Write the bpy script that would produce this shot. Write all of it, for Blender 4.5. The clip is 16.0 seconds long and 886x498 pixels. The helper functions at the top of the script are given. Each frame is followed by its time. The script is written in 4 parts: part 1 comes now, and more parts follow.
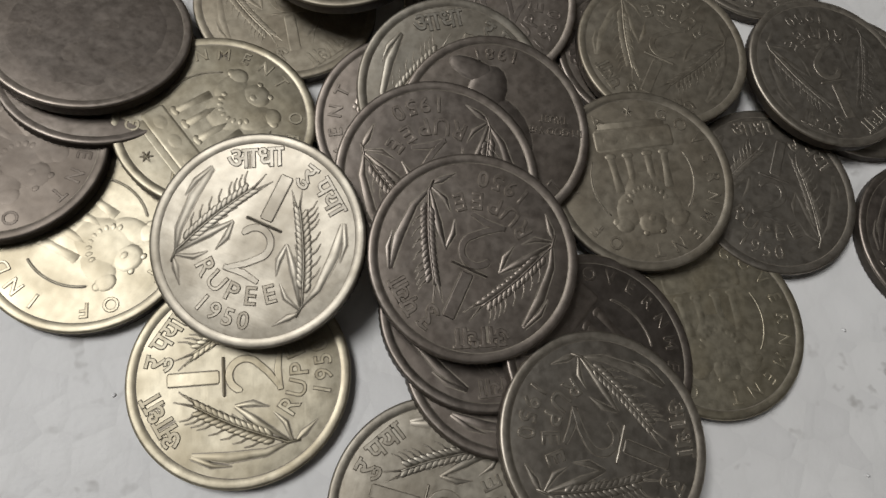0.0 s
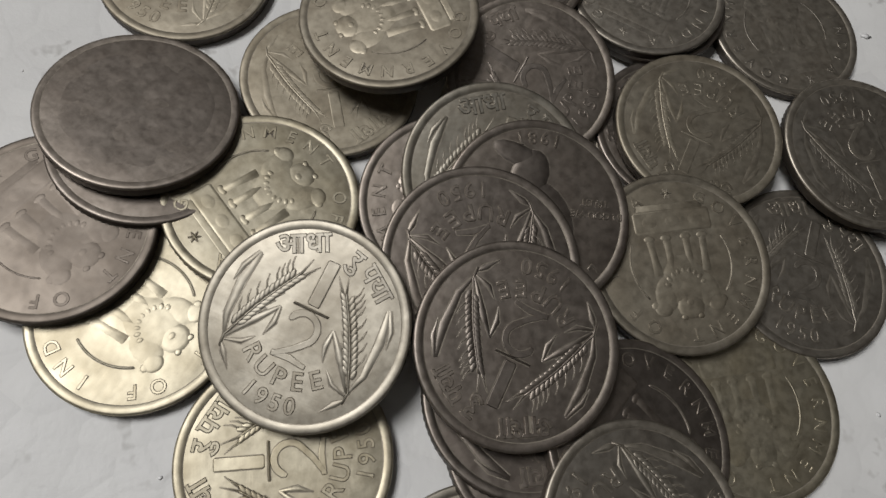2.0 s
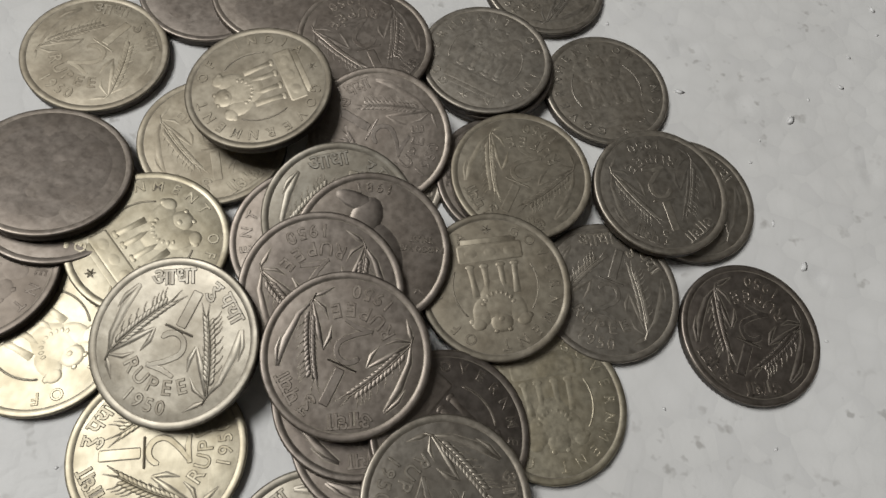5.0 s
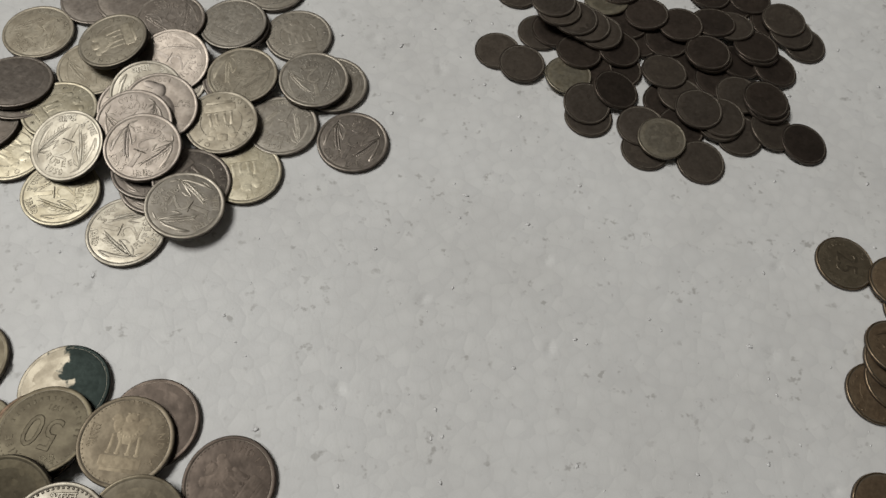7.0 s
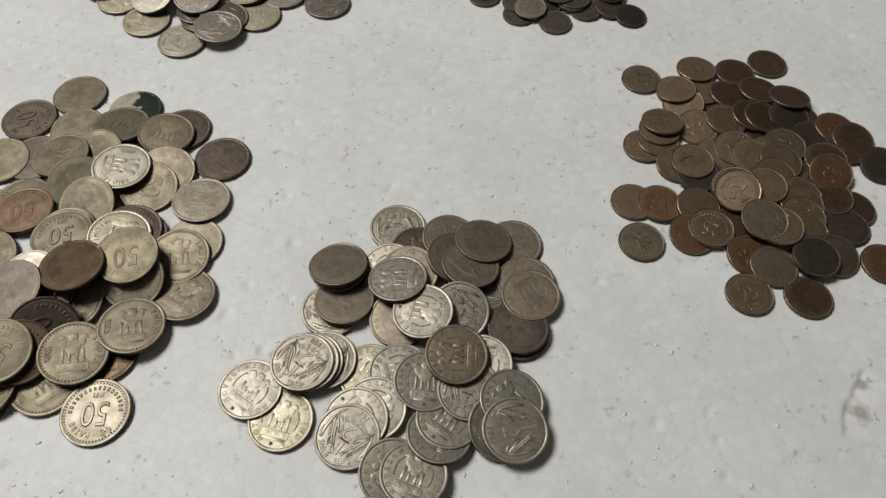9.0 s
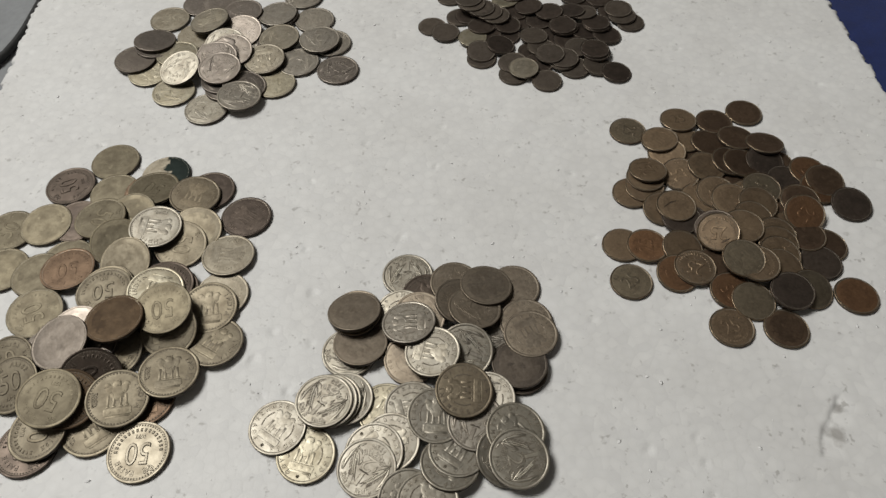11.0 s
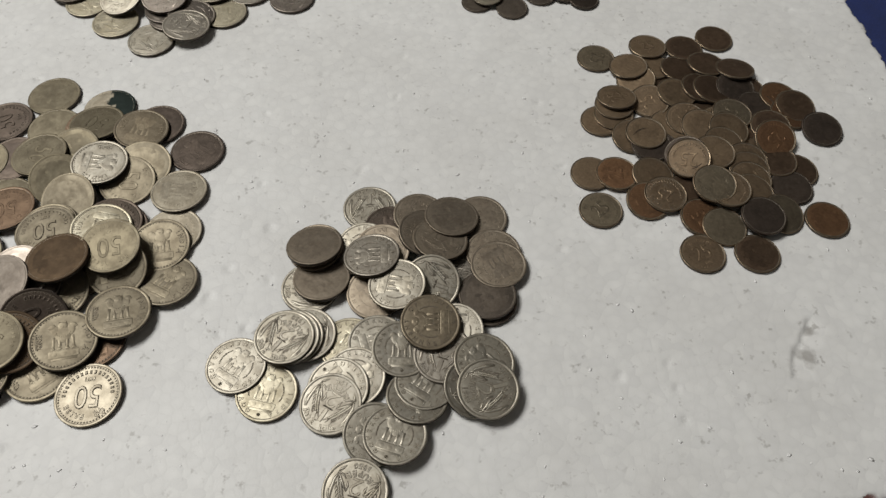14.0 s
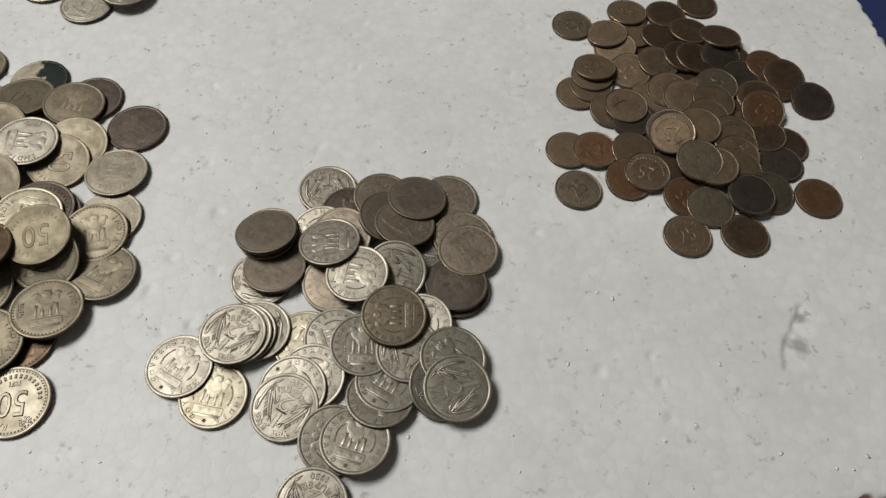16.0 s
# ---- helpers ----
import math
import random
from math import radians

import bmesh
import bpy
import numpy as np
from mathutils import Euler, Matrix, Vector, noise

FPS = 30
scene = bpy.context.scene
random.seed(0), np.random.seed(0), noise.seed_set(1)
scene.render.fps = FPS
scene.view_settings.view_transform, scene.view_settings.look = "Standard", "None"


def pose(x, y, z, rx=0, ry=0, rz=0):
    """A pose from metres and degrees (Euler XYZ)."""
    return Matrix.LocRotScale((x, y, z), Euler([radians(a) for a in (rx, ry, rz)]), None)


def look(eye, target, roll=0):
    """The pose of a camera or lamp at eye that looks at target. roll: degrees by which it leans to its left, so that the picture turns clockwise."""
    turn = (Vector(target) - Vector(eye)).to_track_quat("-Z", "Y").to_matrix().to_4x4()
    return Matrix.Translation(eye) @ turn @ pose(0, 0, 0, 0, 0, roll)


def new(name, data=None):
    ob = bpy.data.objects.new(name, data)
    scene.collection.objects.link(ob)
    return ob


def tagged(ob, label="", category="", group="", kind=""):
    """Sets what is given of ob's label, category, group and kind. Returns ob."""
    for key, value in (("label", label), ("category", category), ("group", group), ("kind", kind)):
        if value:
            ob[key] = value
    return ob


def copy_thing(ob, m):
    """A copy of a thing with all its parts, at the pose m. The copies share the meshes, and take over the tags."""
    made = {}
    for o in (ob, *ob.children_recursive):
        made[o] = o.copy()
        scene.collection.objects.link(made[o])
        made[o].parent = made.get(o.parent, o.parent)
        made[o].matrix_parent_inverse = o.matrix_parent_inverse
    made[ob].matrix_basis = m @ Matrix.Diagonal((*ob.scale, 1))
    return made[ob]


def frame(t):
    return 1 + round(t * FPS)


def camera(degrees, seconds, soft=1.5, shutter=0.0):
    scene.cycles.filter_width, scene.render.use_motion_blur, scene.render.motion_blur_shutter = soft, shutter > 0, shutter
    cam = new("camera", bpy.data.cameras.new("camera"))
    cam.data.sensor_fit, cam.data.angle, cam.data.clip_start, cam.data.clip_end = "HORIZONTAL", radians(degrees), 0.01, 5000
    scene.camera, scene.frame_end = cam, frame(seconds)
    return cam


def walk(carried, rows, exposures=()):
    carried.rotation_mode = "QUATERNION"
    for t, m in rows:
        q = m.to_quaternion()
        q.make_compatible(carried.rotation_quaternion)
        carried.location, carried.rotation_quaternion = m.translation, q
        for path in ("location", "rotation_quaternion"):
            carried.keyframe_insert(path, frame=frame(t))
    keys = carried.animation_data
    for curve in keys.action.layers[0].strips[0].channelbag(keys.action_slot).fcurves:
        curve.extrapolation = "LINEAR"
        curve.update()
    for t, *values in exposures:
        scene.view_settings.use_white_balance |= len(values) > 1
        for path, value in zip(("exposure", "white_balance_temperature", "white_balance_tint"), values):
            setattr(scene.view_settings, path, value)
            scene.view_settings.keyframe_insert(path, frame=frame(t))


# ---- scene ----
cam = camera(63.71, 16.0, soft=1.5)
PATH = [
    (0, (0.01557, 0.02167, 0.08185), (0.11593, 0.37256, -0.84917), 21.91),
    (0.5, (0.01145, 0.02505, 0.08158), (0.11003, 0.37470, -0.85010), 22.53),
    (1, (0.00775, 0.02417, 0.08378), (0.10171, 0.37847, -0.84662), 22.00),
    (1.5, (0.00720, 0.02451, 0.08465), (0.09909, 0.38598, -0.84320), 21.40),
    (2, (0.00975, 0.02898, 0.08517), (0.10351, 0.39277, -0.84158), 21.55),
    (2.5, (0.01088, 0.02968, 0.08549), (0.10946, 0.37920, -0.84624), 22.80),
    (3, (0.01329, 0.02980, 0.08316), (0.11070, 0.38258, -0.84747), 22.26),
    (3.5, (0.01686, 0.02912, 0.08064), (0.11335, 0.38602, -0.84850), 21.81),
    (3.7, (0.01708, 0.03024, 0.08136), (0.11504, 0.38302, -0.84921), 22.16),
    (5.8, (0.04826, 0.00342, 0.12953), (0.11841, 0.42291, -0.77552), 15.37),
    (6, (0.05368, -0.00535, 0.13523), (0.11377, 0.38612, -0.78300), 14.56),
    (6.5, (0.06856, -0.02874, 0.15999), (0.13129, 0.36768, -0.75593), 14.07),
    (7, (0.11347, -0.07624, 0.20145), (0.15922, 0.37113, -0.69173), 9.24),
    (7.5, (0.15094, -0.15319, 0.23101), (0.17409, 0.30680, -0.65661), 6.28),
    (8, (0.17565, -0.20762, 0.23955), (0.15458, 0.26903, -0.63929), 2.56),
    (8.5, (0.18710, -0.22966, 0.23898), (0.13670, 0.28561, -0.61657), 1.44),
    (9, (0.19338, -0.24057, 0.24471), (0.12468, 0.30282, -0.59196), 0.94),
    (9.5, (0.19542, -0.24653, 0.26147), (0.11786, 0.32979, -0.55206), 0.13),
    (9.7, (0.19493, -0.24824, 0.26612), (0.11336, 0.33681, -0.54077), -0.27),
    (11.8, (0.19804, -0.25296, 0.27033), (0.11223, 0.32762, -0.53934), -2.34),
    (12, (0.19740, -0.25055, 0.26545), (0.11826, 0.32072, -0.55149), -1.99),
    (12.5, (0.19669, -0.25478, 0.26214), (0.13159, 0.30602, -0.56326), -1.19),
    (13, (0.19704, -0.25577, 0.25633), (0.14364, 0.29942, -0.57368), -0.19),
    (13.5, (0.19715, -0.25543, 0.25668), (0.15152, 0.29303, -0.57825), 0.48),
    (14, (0.19870, -0.25577, 0.25268), (0.15942, 0.28704, -0.58626), 0.66),
    (14.5, (0.19915, -0.25332, 0.25242), (0.16717, 0.28551, -0.58939), 1.09),
    (15, (0.19897, -0.25441, 0.25018), (0.17535, 0.28305, -0.59277), 1.69),
    (15.5, (0.19898, -0.25220, 0.23942), (0.18234, 0.27728, -0.60874), 2.31),
    (16, (0.20173, -0.23890, 0.23458), (0.19831, 0.27554, -0.62294), 3.25),
]
walk(cam, [(t, look(eye, target, roll)) for t, eye, target, roll in PATH], exposures=((0, -0.22, 6330, 12), (3.7, -0.22, 6330, 12), (5.8, -0.08, 6450, 10), (6.5, -0.33, 6500, 10), (7.2, -0.2, 6480, 10), (7.5, -0.16, 6480, 10), (8.3, 0.06, 6500, 10), (9.5, 0.12, 6500, 10), (16, 0.12, 6500, 10)))

# a dim room at night: one ceiling lamp off to the side, and the light that the room throws back
world = bpy.data.worlds.new("room_air")
scene.world = world
world.use_nodes = True
world.node_tree.nodes["Background"].inputs[0].default_value = (0.9, 0.93, 1.0, 1)
world.node_tree.nodes["Background"].inputs[1].default_value = 0.005


def area(name, eye, target, sx, sy, watts, colour):
    d = bpy.data.lights.new(name, "AREA")
    d.shape, d.size, d.size_y, d.energy, d.color = "RECTANGLE", sx, sy, watts, colour
    ob = new(name, d)
    ob.matrix_world = look(eye, target)
    return ob


area("ceiling_lamp", (-1.16, 0.38, 2.25), (0.1, 0.0, 0.0), 1.00, 0.80, 45.0, (1.0, 0.985, 0.94))


# ---------------------------------------------------------------- materials
def node_material(name):
    m = bpy.data.materials.new(name)
    m.use_nodes = True
    nt = m.node_tree
    return m, nt, nt.nodes["Principled BSDF"]


def add(nt, kind, **values):
    n = nt.nodes.new(kind)
    for key, value in values.items():
        n.inputs[key.replace("_", " ")].default_value = value
    return n


def ramp(nt, source, stops):
    r = nt.nodes.new("ShaderNodeValToRGB")
    while len(r.color_ramp.elements) < len(stops):
        r.color_ramp.elements.new(0.5)
    for e, (p, c) in zip(r.color_ramp.elements, stops):
        e.position, e.color = p, (*c, 1)
    nt.links.new(source, r.inputs[0])
    return r.outputs[0]


def mix(nt, fac, a, b, mode="MIX"):
    n = nt.nodes.new("ShaderNodeMix")
    n.data_type, n.blend_type = "RGBA", mode
    for socket, value in ((n.inputs[0], fac), (n.inputs[6], a), (n.inputs[7], b)):
        if isinstance(value, (int, float)):
            socket.default_value = value
        elif isinstance(value, tuple):
            socket.default_value = (*value, 1)
        else:
            nt.links.new(value, socket)
    return n.outputs[2]


def coords(nt, shift=True):
    """Object coordinates, moved by a random step for each object."""
    tc = nt.nodes.new("ShaderNodeTexCoord")
    if not shift:
        return tc.outputs["Object"], None
    info = nt.nodes.new("ShaderNodeObjectInfo")
    scale = nt.nodes.new("ShaderNodeVectorMath")
    scale.operation = "MULTIPLY_ADD"
    nt.links.new(info.outputs["Random"], scale.inputs[0])
    scale.inputs[1].default_value = (7.3, 3.1, 5.7)
    nt.links.new(tc.outputs["Object"], scale.inputs[2])
    return scale.outputs[0], info.outputs["Random"]


def noise_tex(nt, vec, size, detail=4.0, rough=0.55):
    n = add(nt, "ShaderNodeTexNoise", Scale=1.0 / size, Detail=detail, Roughness=rough)
    nt.links.new(vec, n.inputs["Vector"])
    return n.outputs["Fac"]


def coin_metal(name, base, stain, metal, rough, amount=0.7):
    """Struck metal that has been handled for decades: tarnish in patches, fine scratches, a dull skin."""
    m, nt, bs = node_material(name)
    vec, rnd = coords(nt)
    big = noise_tex(nt, vec, 0.0065, 3.0, 0.6)
    fine = noise_tex(nt, vec, 0.0011, 6.0, 0.65)
    mask = ramp(nt, big, [(0.40, (0, 0, 0)), (0.66, (amount,) * 3)])
    col = mix(nt, mask, base, stain)
    grit = ramp(nt, fine, [(0.32, (0.80, 0.79, 0.77)), (0.60, (1.06, 1.06, 1.05))])
    col = mix(nt, 1.0, col, grit, "MULTIPLY")
    tone = ramp(nt, rnd, [(0.0, (0.80, 0.79, 0.78)), (1.0, (1.12, 1.10, 1.06))])
    col = mix(nt, 1.0, col, tone, "MULTIPLY")
    nt.links.new(col, bs.inputs["Base Color"])
    bs.inputs["Metallic"].default_value = metal
    r = ramp(nt, mix(nt, 0.5, big, fine), [(0.3, (rough - 0.06,) * 3), (0.7, (rough + 0.10,) * 3)])
    nt.links.new(r, bs.inputs["Roughness"])
    # scratches: noise drawn out in one direction, crossed with a second one
    scratch = []
    for angle, long in ((0.5, 18.0), (2.1, 14.0)):
        mp = add(nt, "ShaderNodeMapping")
        mp.inputs["Rotation"].default_value = (0, 0, angle)
        mp.inputs["Scale"].default_value = (1.0, long, 1.0)
        nt.links.new(vec, mp.inputs["Vector"])
        scratch.append(noise_tex(nt, mp.outputs[0], 0.0028, 2.0, 0.5))
    both = mix(nt, 0.5, mix(nt, 0.5, scratch[0], scratch[1]), fine)
    bump = add(nt, "ShaderNodeBump", Strength=0.06, Distance=0.0002)
    nt.links.new(both, bump.inputs["Height"])
    dent = add(nt, "ShaderNodeBump", Strength=0.22, Distance=0.0006)
    nt.links.new(big, dent.inputs["Height"])
    nt.links.new(bump.outputs[0], dent.inputs["Normal"])
    nt.links.new(dent.outputs[0], bs.inputs["Normal"])
    return m


TONES = {
    "n": ("silver-grey nickel", coin_metal("nickel", (0.455, 0.428, 0.372), (0.305, 0.276, 0.228), 1.0, 0.48)),
    "y": ("bright yellowish nickel", coin_metal("yellowed_nickel", (0.530, 0.492, 0.393), (0.350, 0.308, 0.223), 1.0, 0.47)),
    "d": ("dark grey nickel", coin_metal("dark_nickel", (0.348, 0.310, 0.278), (0.235, 0.203, 0.178), 1.0, 0.44)),
    "p": ("pinkish grey nickel", coin_metal("pinkish_nickel", (0.455, 0.422, 0.372), (0.312, 0.281, 0.240), 1.0, 0.47)),
    "g": ("greenish grey nickel", coin_metal("greenish_nickel", (0.390, 0.355, 0.290), (0.250, 0.218, 0.168), 0.9, 0.5)),
    "a": ("brassy brown nickel", coin_metal("antique_nickel", (0.300, 0.264, 0.198), (0.175, 0.147, 0.105), 0.75, 0.5)),
    "w": ("dull olive nickel", coin_metal("dull_olive_nickel", (0.225, 0.196, 0.136), (0.130, 0.107, 0.072), 0.6, 0.52)),
    "e": ("dull pinkish nickel", coin_metal("dull_pink_nickel", (0.205, 0.180, 0.158), (0.140, 0.119, 0.102), 0.9, 0.48)),
    "h": ("dull olive-grey nickel", coin_metal("olive_grey_nickel", (0.318, 0.272, 0.218), (0.215, 0.177, 0.138), 0.85, 0.5)),
    "o": ("dark olive bronze", coin_metal("olive_bronze", (0.285, 0.242, 0.178), (0.170, 0.138, 0.100), 0.85, 0.48)),
    "b": ("dark brown bronze", coin_metal("brown_bronze", (0.190, 0.132, 0.092), (0.105, 0.072, 0.051), 0.88, 0.5)),
    "c": ("tan bronze", coin_metal("tan_bronze", (0.385, 0.288, 0.196), (0.228, 0.164, 0.108), 0.88, 0.48)),
    "m": ("reddish brown copper", coin_metal("copper_brown", (0.300, 0.175, 0.100), (0.168, 0.098, 0.060), 0.88, 0.5)),
    "z": ("dull grey-brown bronze", coin_metal("grey_brown_bronze", (0.185, 0.156, 0.130), (0.108, 0.089, 0.074), 0.8, 0.48)),
    "r": ("deep brown bronze", coin_metal("deep_brown_bronze", (0.110, 0.074, 0.044), (0.066, 0.043, 0.026), 0.7, 0.58)),
    "k": ("blackened bronze", coin_metal("black_patina", (0.130, 0.103, 0.086), (0.068, 0.054, 0.045), 0.8, 0.46)),
}


WORN = coin_metal("polished_bronze_rim", (0.39, 0.305, 0.215), (0.22, 0.165, 0.112), 0.95, 0.42)


def patina_metal():
    """Nickel of which one half has gone dark green and rusty."""
    m = TONES["g"][1].copy()
    m.name = "half_black_patina"
    nt = m.node_tree
    bs = nt.nodes["Principled BSDF"]
    tc = nt.nodes.new("ShaderNodeTexCoord")
    sep = nt.nodes.new("ShaderNodeSeparateXYZ")
    nt.links.new(tc.outputs["Object"], sep.inputs[0])
    edge = nt.nodes.new("ShaderNodeMath")
    edge.operation = "MULTIPLY_ADD"
    wob = noise_tex(nt, tc.outputs["Object"], 0.004, 3.0)
    nt.links.new(sep.outputs["X"], edge.inputs[0])
    edge.inputs[1].default_value = 60.0
    nt.links.new(wob, edge.inputs[2])
    mask = ramp(nt, edge.outputs[0], [(0.52, (0, 0, 0)), (0.60, (1, 1, 1))])
    old = bs.inputs["Base Color"].links[0].from_socket
    nt.links.new(mix(nt, mask, old, (0.020, 0.027, 0.024)), bs.inputs["Base Color"])
    return m


PATINA = patina_metal()


def foam_material():
    """Expanded polystyrene: packed beads, a few of them clearer, crumbs and grey dirt between."""
    m, nt, bs = node_material("polystyrene")
    vec, _ = coords(nt, False)
    cell = add(nt, "ShaderNodeTexVoronoi", Scale=1.0 / 0.0042, Randomness=0.9)
    nt.links.new(vec, cell.inputs["Vector"])
    sep = nt.nodes.new("ShaderNodeSeparateColor")
    nt.links.new(cell.outputs["Color"], sep.inputs[0])
    tint = ramp(nt, sep.outputs[0], [(0.0, (0.855, 0.855, 0.845)), (1.0, (0.915, 0.915, 0.90))])
    round_bead = ramp(nt, cell.outputs["Distance"], [(0.10, (1.0, 1.0, 1.0)), (0.85, (0.95, 0.95, 0.95))])
    tint = mix(nt, 1.0, tint, round_bead, "MULTIPLY")
    edge = add(nt, "ShaderNodeTexVoronoi", Scale=1.0 / 0.0042, Randomness=0.9)
    edge.feature = "DISTANCE_TO_EDGE"
    nt.links.new(vec, edge.inputs["Vector"])
    seam = ramp(nt, edge.outputs["Distance"], [(0.0, (0.99, 0.99, 0.988)), (0.3, (1, 1, 1))])
    col = mix(nt, 1.0, tint, seam, "MULTIPLY")
    blotch = noise_tex(nt, vec, 0.05, 3.0)
    col = mix(nt, 1.0, col, ramp(nt, blotch, [(0.35, (0.93, 0.925, 0.92)), (0.65, (1.0, 1.0, 1.0))]), "MULTIPLY")
    # grey dirt caught in some of the seams
    dirt = noise_tex(nt, vec, 0.0031, 2.0, 0.6)
    seldom = noise_tex(nt, vec, 0.012, 2.0, 0.6)
    both = mix(nt, 1.0, ramp(nt, dirt, [(0.585, (0, 0, 0)), (0.68, (0.6, 0.6, 0.6))]),
               ramp(nt, seldom, [(0.50, (0, 0, 0)), (0.62, (1, 1, 1))]), "MULTIPLY")
    col = mix(nt, both, col, (0.40, 0.385, 0.36))
    # grey smudges in the torn place
    for place, size in (((0.3985, 0.0668, 0), 0.0052), ((0.3930, 0.0548, 0), 0.0078)):
        far = nt.nodes.new("ShaderNodeVectorMath")
        far.operation = "DISTANCE"
        nt.links.new(vec, far.inputs[0])
        far.inputs[1].default_value = place
        spread = nt.nodes.new("ShaderNodeMath")
        spread.operation = "MULTIPLY_ADD"
        nt.links.new(far.outputs["Value"], spread.inputs[0])
        spread.inputs[1].default_value = 1.0 / size
        nt.links.new(ramp(nt, noise_tex(nt, vec, 0.0060, 3.0, 0.55), [(0.3, (0, 0, 0)), (0.7, (0.7, 0.7, 0.7))]), spread.inputs[2])
        col = mix(nt, ramp(nt, spread.outputs[0], [(0.45, (0.85, 0.85, 0.85)), (1.0, (0, 0, 0))]), col, (0.36, 0.345, 0.325))
    nt.links.new(col, bs.inputs["Base Color"])
    bs.inputs["Roughness"].default_value = 0.5
    bs.inputs["Subsurface Weight"].default_value = 0.0
    grain = noise_tex(nt, vec, 0.0008, 3.0)
    bump = add(nt, "ShaderNodeBump", Strength=0.12, Distance=0.0004)
    nt.links.new(grain, bump.inputs["Height"])
    soft = add(nt, "ShaderNodeBump", Strength=0.05, Distance=0.0006)
    nt.links.new(ramp(nt, edge.outputs["Distance"], [(0.0, (0, 0, 0)), (0.16, (1, 1, 1))]), soft.inputs["Height"])
    nt.links.new(bump.outputs[0], soft.inputs["Normal"])
    nt.links.new(soft.outputs[0], bs.inputs["Normal"])
    return m


def plain(name, colour, rough, size, spread=0.12, bump_by=0.15, sheen=0.0):
    m, nt, bs = node_material(name)
    vec, _ = coords(nt, False)
    a, b = noise_tex(nt, vec, size, 5.0), noise_tex(nt, vec, size * 12, 3.0)
    lo, hi = tuple(c * (1 - spread) for c in colour), tuple(min(1, c * (1 + spread)) for c in colour)
    nt.links.new(ramp(nt, mix(nt, 0.5, a, b), [(0.35, lo), (0.65, hi)]), bs.inputs["Base Color"])
    bs.inputs["Roughness"].default_value = rough
    bs.inputs["Sheen Weight"].default_value = sheen
    bump = add(nt, "ShaderNodeBump", Strength=bump_by, Distance=size)
    nt.links.new(a, bump.inputs["Height"])
    nt.links.new(bump.outputs[0], bs.inputs["Normal"])
    return m


GRIME = plain("old_grime", (0.17, 0.142, 0.108), 0.65, 0.0006, 0.3)
GRIME.node_tree.nodes["Principled BSDF"].inputs["Metallic"].default_value = 0.35
# coin sides coloured dark, to deepen the shade in the gaps of a heap
EDGE_SHADE = plain("shaded_coin_edge", (0.075, 0.062, 0.050), 0.55, 0.0005, 0.35)
EDGE_SHADE.node_tree.nodes["Principled BSDF"].inputs["Metallic"].default_value = 0.4
GRIME_THIN = plain("thin_grime", (0.33, 0.295, 0.24), 0.6, 0.0006, 0.25)
GRIME_THIN.node_tree.nodes["Principled BSDF"].inputs["Metallic"].default_value = 0.8
FOAM = foam_material()
CLOTH_BLUE = plain("blue_cloth", (0.005, 0.018, 0.11), 0.75, 0.0012, 0.25, 0.3, 0.2)
CLOTH_RED = plain("red_cloth", (0.30, 0.05, 0.04), 0.85, 0.0012, 0.2, 0.3)
TILE_GREY = plain("grey_floor_tile", (0.30, 0.31, 0.32), 0.35, 0.004)
PLASTER = plain("wall_plaster", (0.16, 0.152, 0.142), 0.9, 0.01)
WHITEWASH = plain("ceiling_whitewash", (0.34, 0.328, 0.31), 0.9, 0.01)
RUBBER = plain("black_rubber", (0.02, 0.02, 0.02), 0.5, 0.002)
FLECK = plain("loose_foam_crumb", (0.95, 0.95, 0.94), 0.3, 0.0005, 0.03)


# ---------------------------------------------------------------- mesh helpers
def mesh_from(name, bm, material, smooth=True):
    me = bpy.data.meshes.new(name)
    bm.to_mesh(me)
    bm.free()
    if smooth:
        me.shade_smooth()
    me.materials.append(material)
    return me


def part(name, bm, material, parent=None, label="", smooth=True):
    ob = new(name, mesh_from(name, bm, material, smooth))
    ob.parent = parent
    return tagged(ob, label)


def box(bm, x0, y0, z0, x1, y1, z1):
    vs = [bm.verts.new((x, y, z)) for z in (z0, z1) for x, y in ((x0, y0), (x1, y0), (x1, y1), (x0, y1))]
    for f in ((3, 2, 1, 0), (4, 5, 6, 7), (0, 1, 5, 4), (1, 2, 6, 5), (2, 3, 7, 6), (3, 0, 4, 7)):
        bm.faces.new([vs[i] for i in f])


def lathe(bm, profile, seg, reed=0.0):
    """Turn a profile of (radius, height, reeded) round z; radius 0 closes the ends."""
    rings = []
    for r, z, reeded in profile:
        if r == 0:
            rings.append([bm.verts.new((0, 0, z))])
            continue
        ring = []
        for i in range(seg):
            a = math.tau * i / seg
            q = r - (reed if reeded and i % 2 else 0)
            ring.append(bm.verts.new((q * math.cos(a), q * math.sin(a), z)))
        rings.append(ring)
    for lo, hi in zip(rings, rings[1:]):
        for i in range(seg):
            j = (i + 1) % seg
            quad = [lo[i % len(lo)], lo[j % len(lo)], hi[j % len(hi)], hi[i % len(hi)]]
            bm.faces.new(list(dict.fromkeys(quad)))


SKIRT = 0.08    # width of the old dirt round everything that stands up from a coin, millimetres


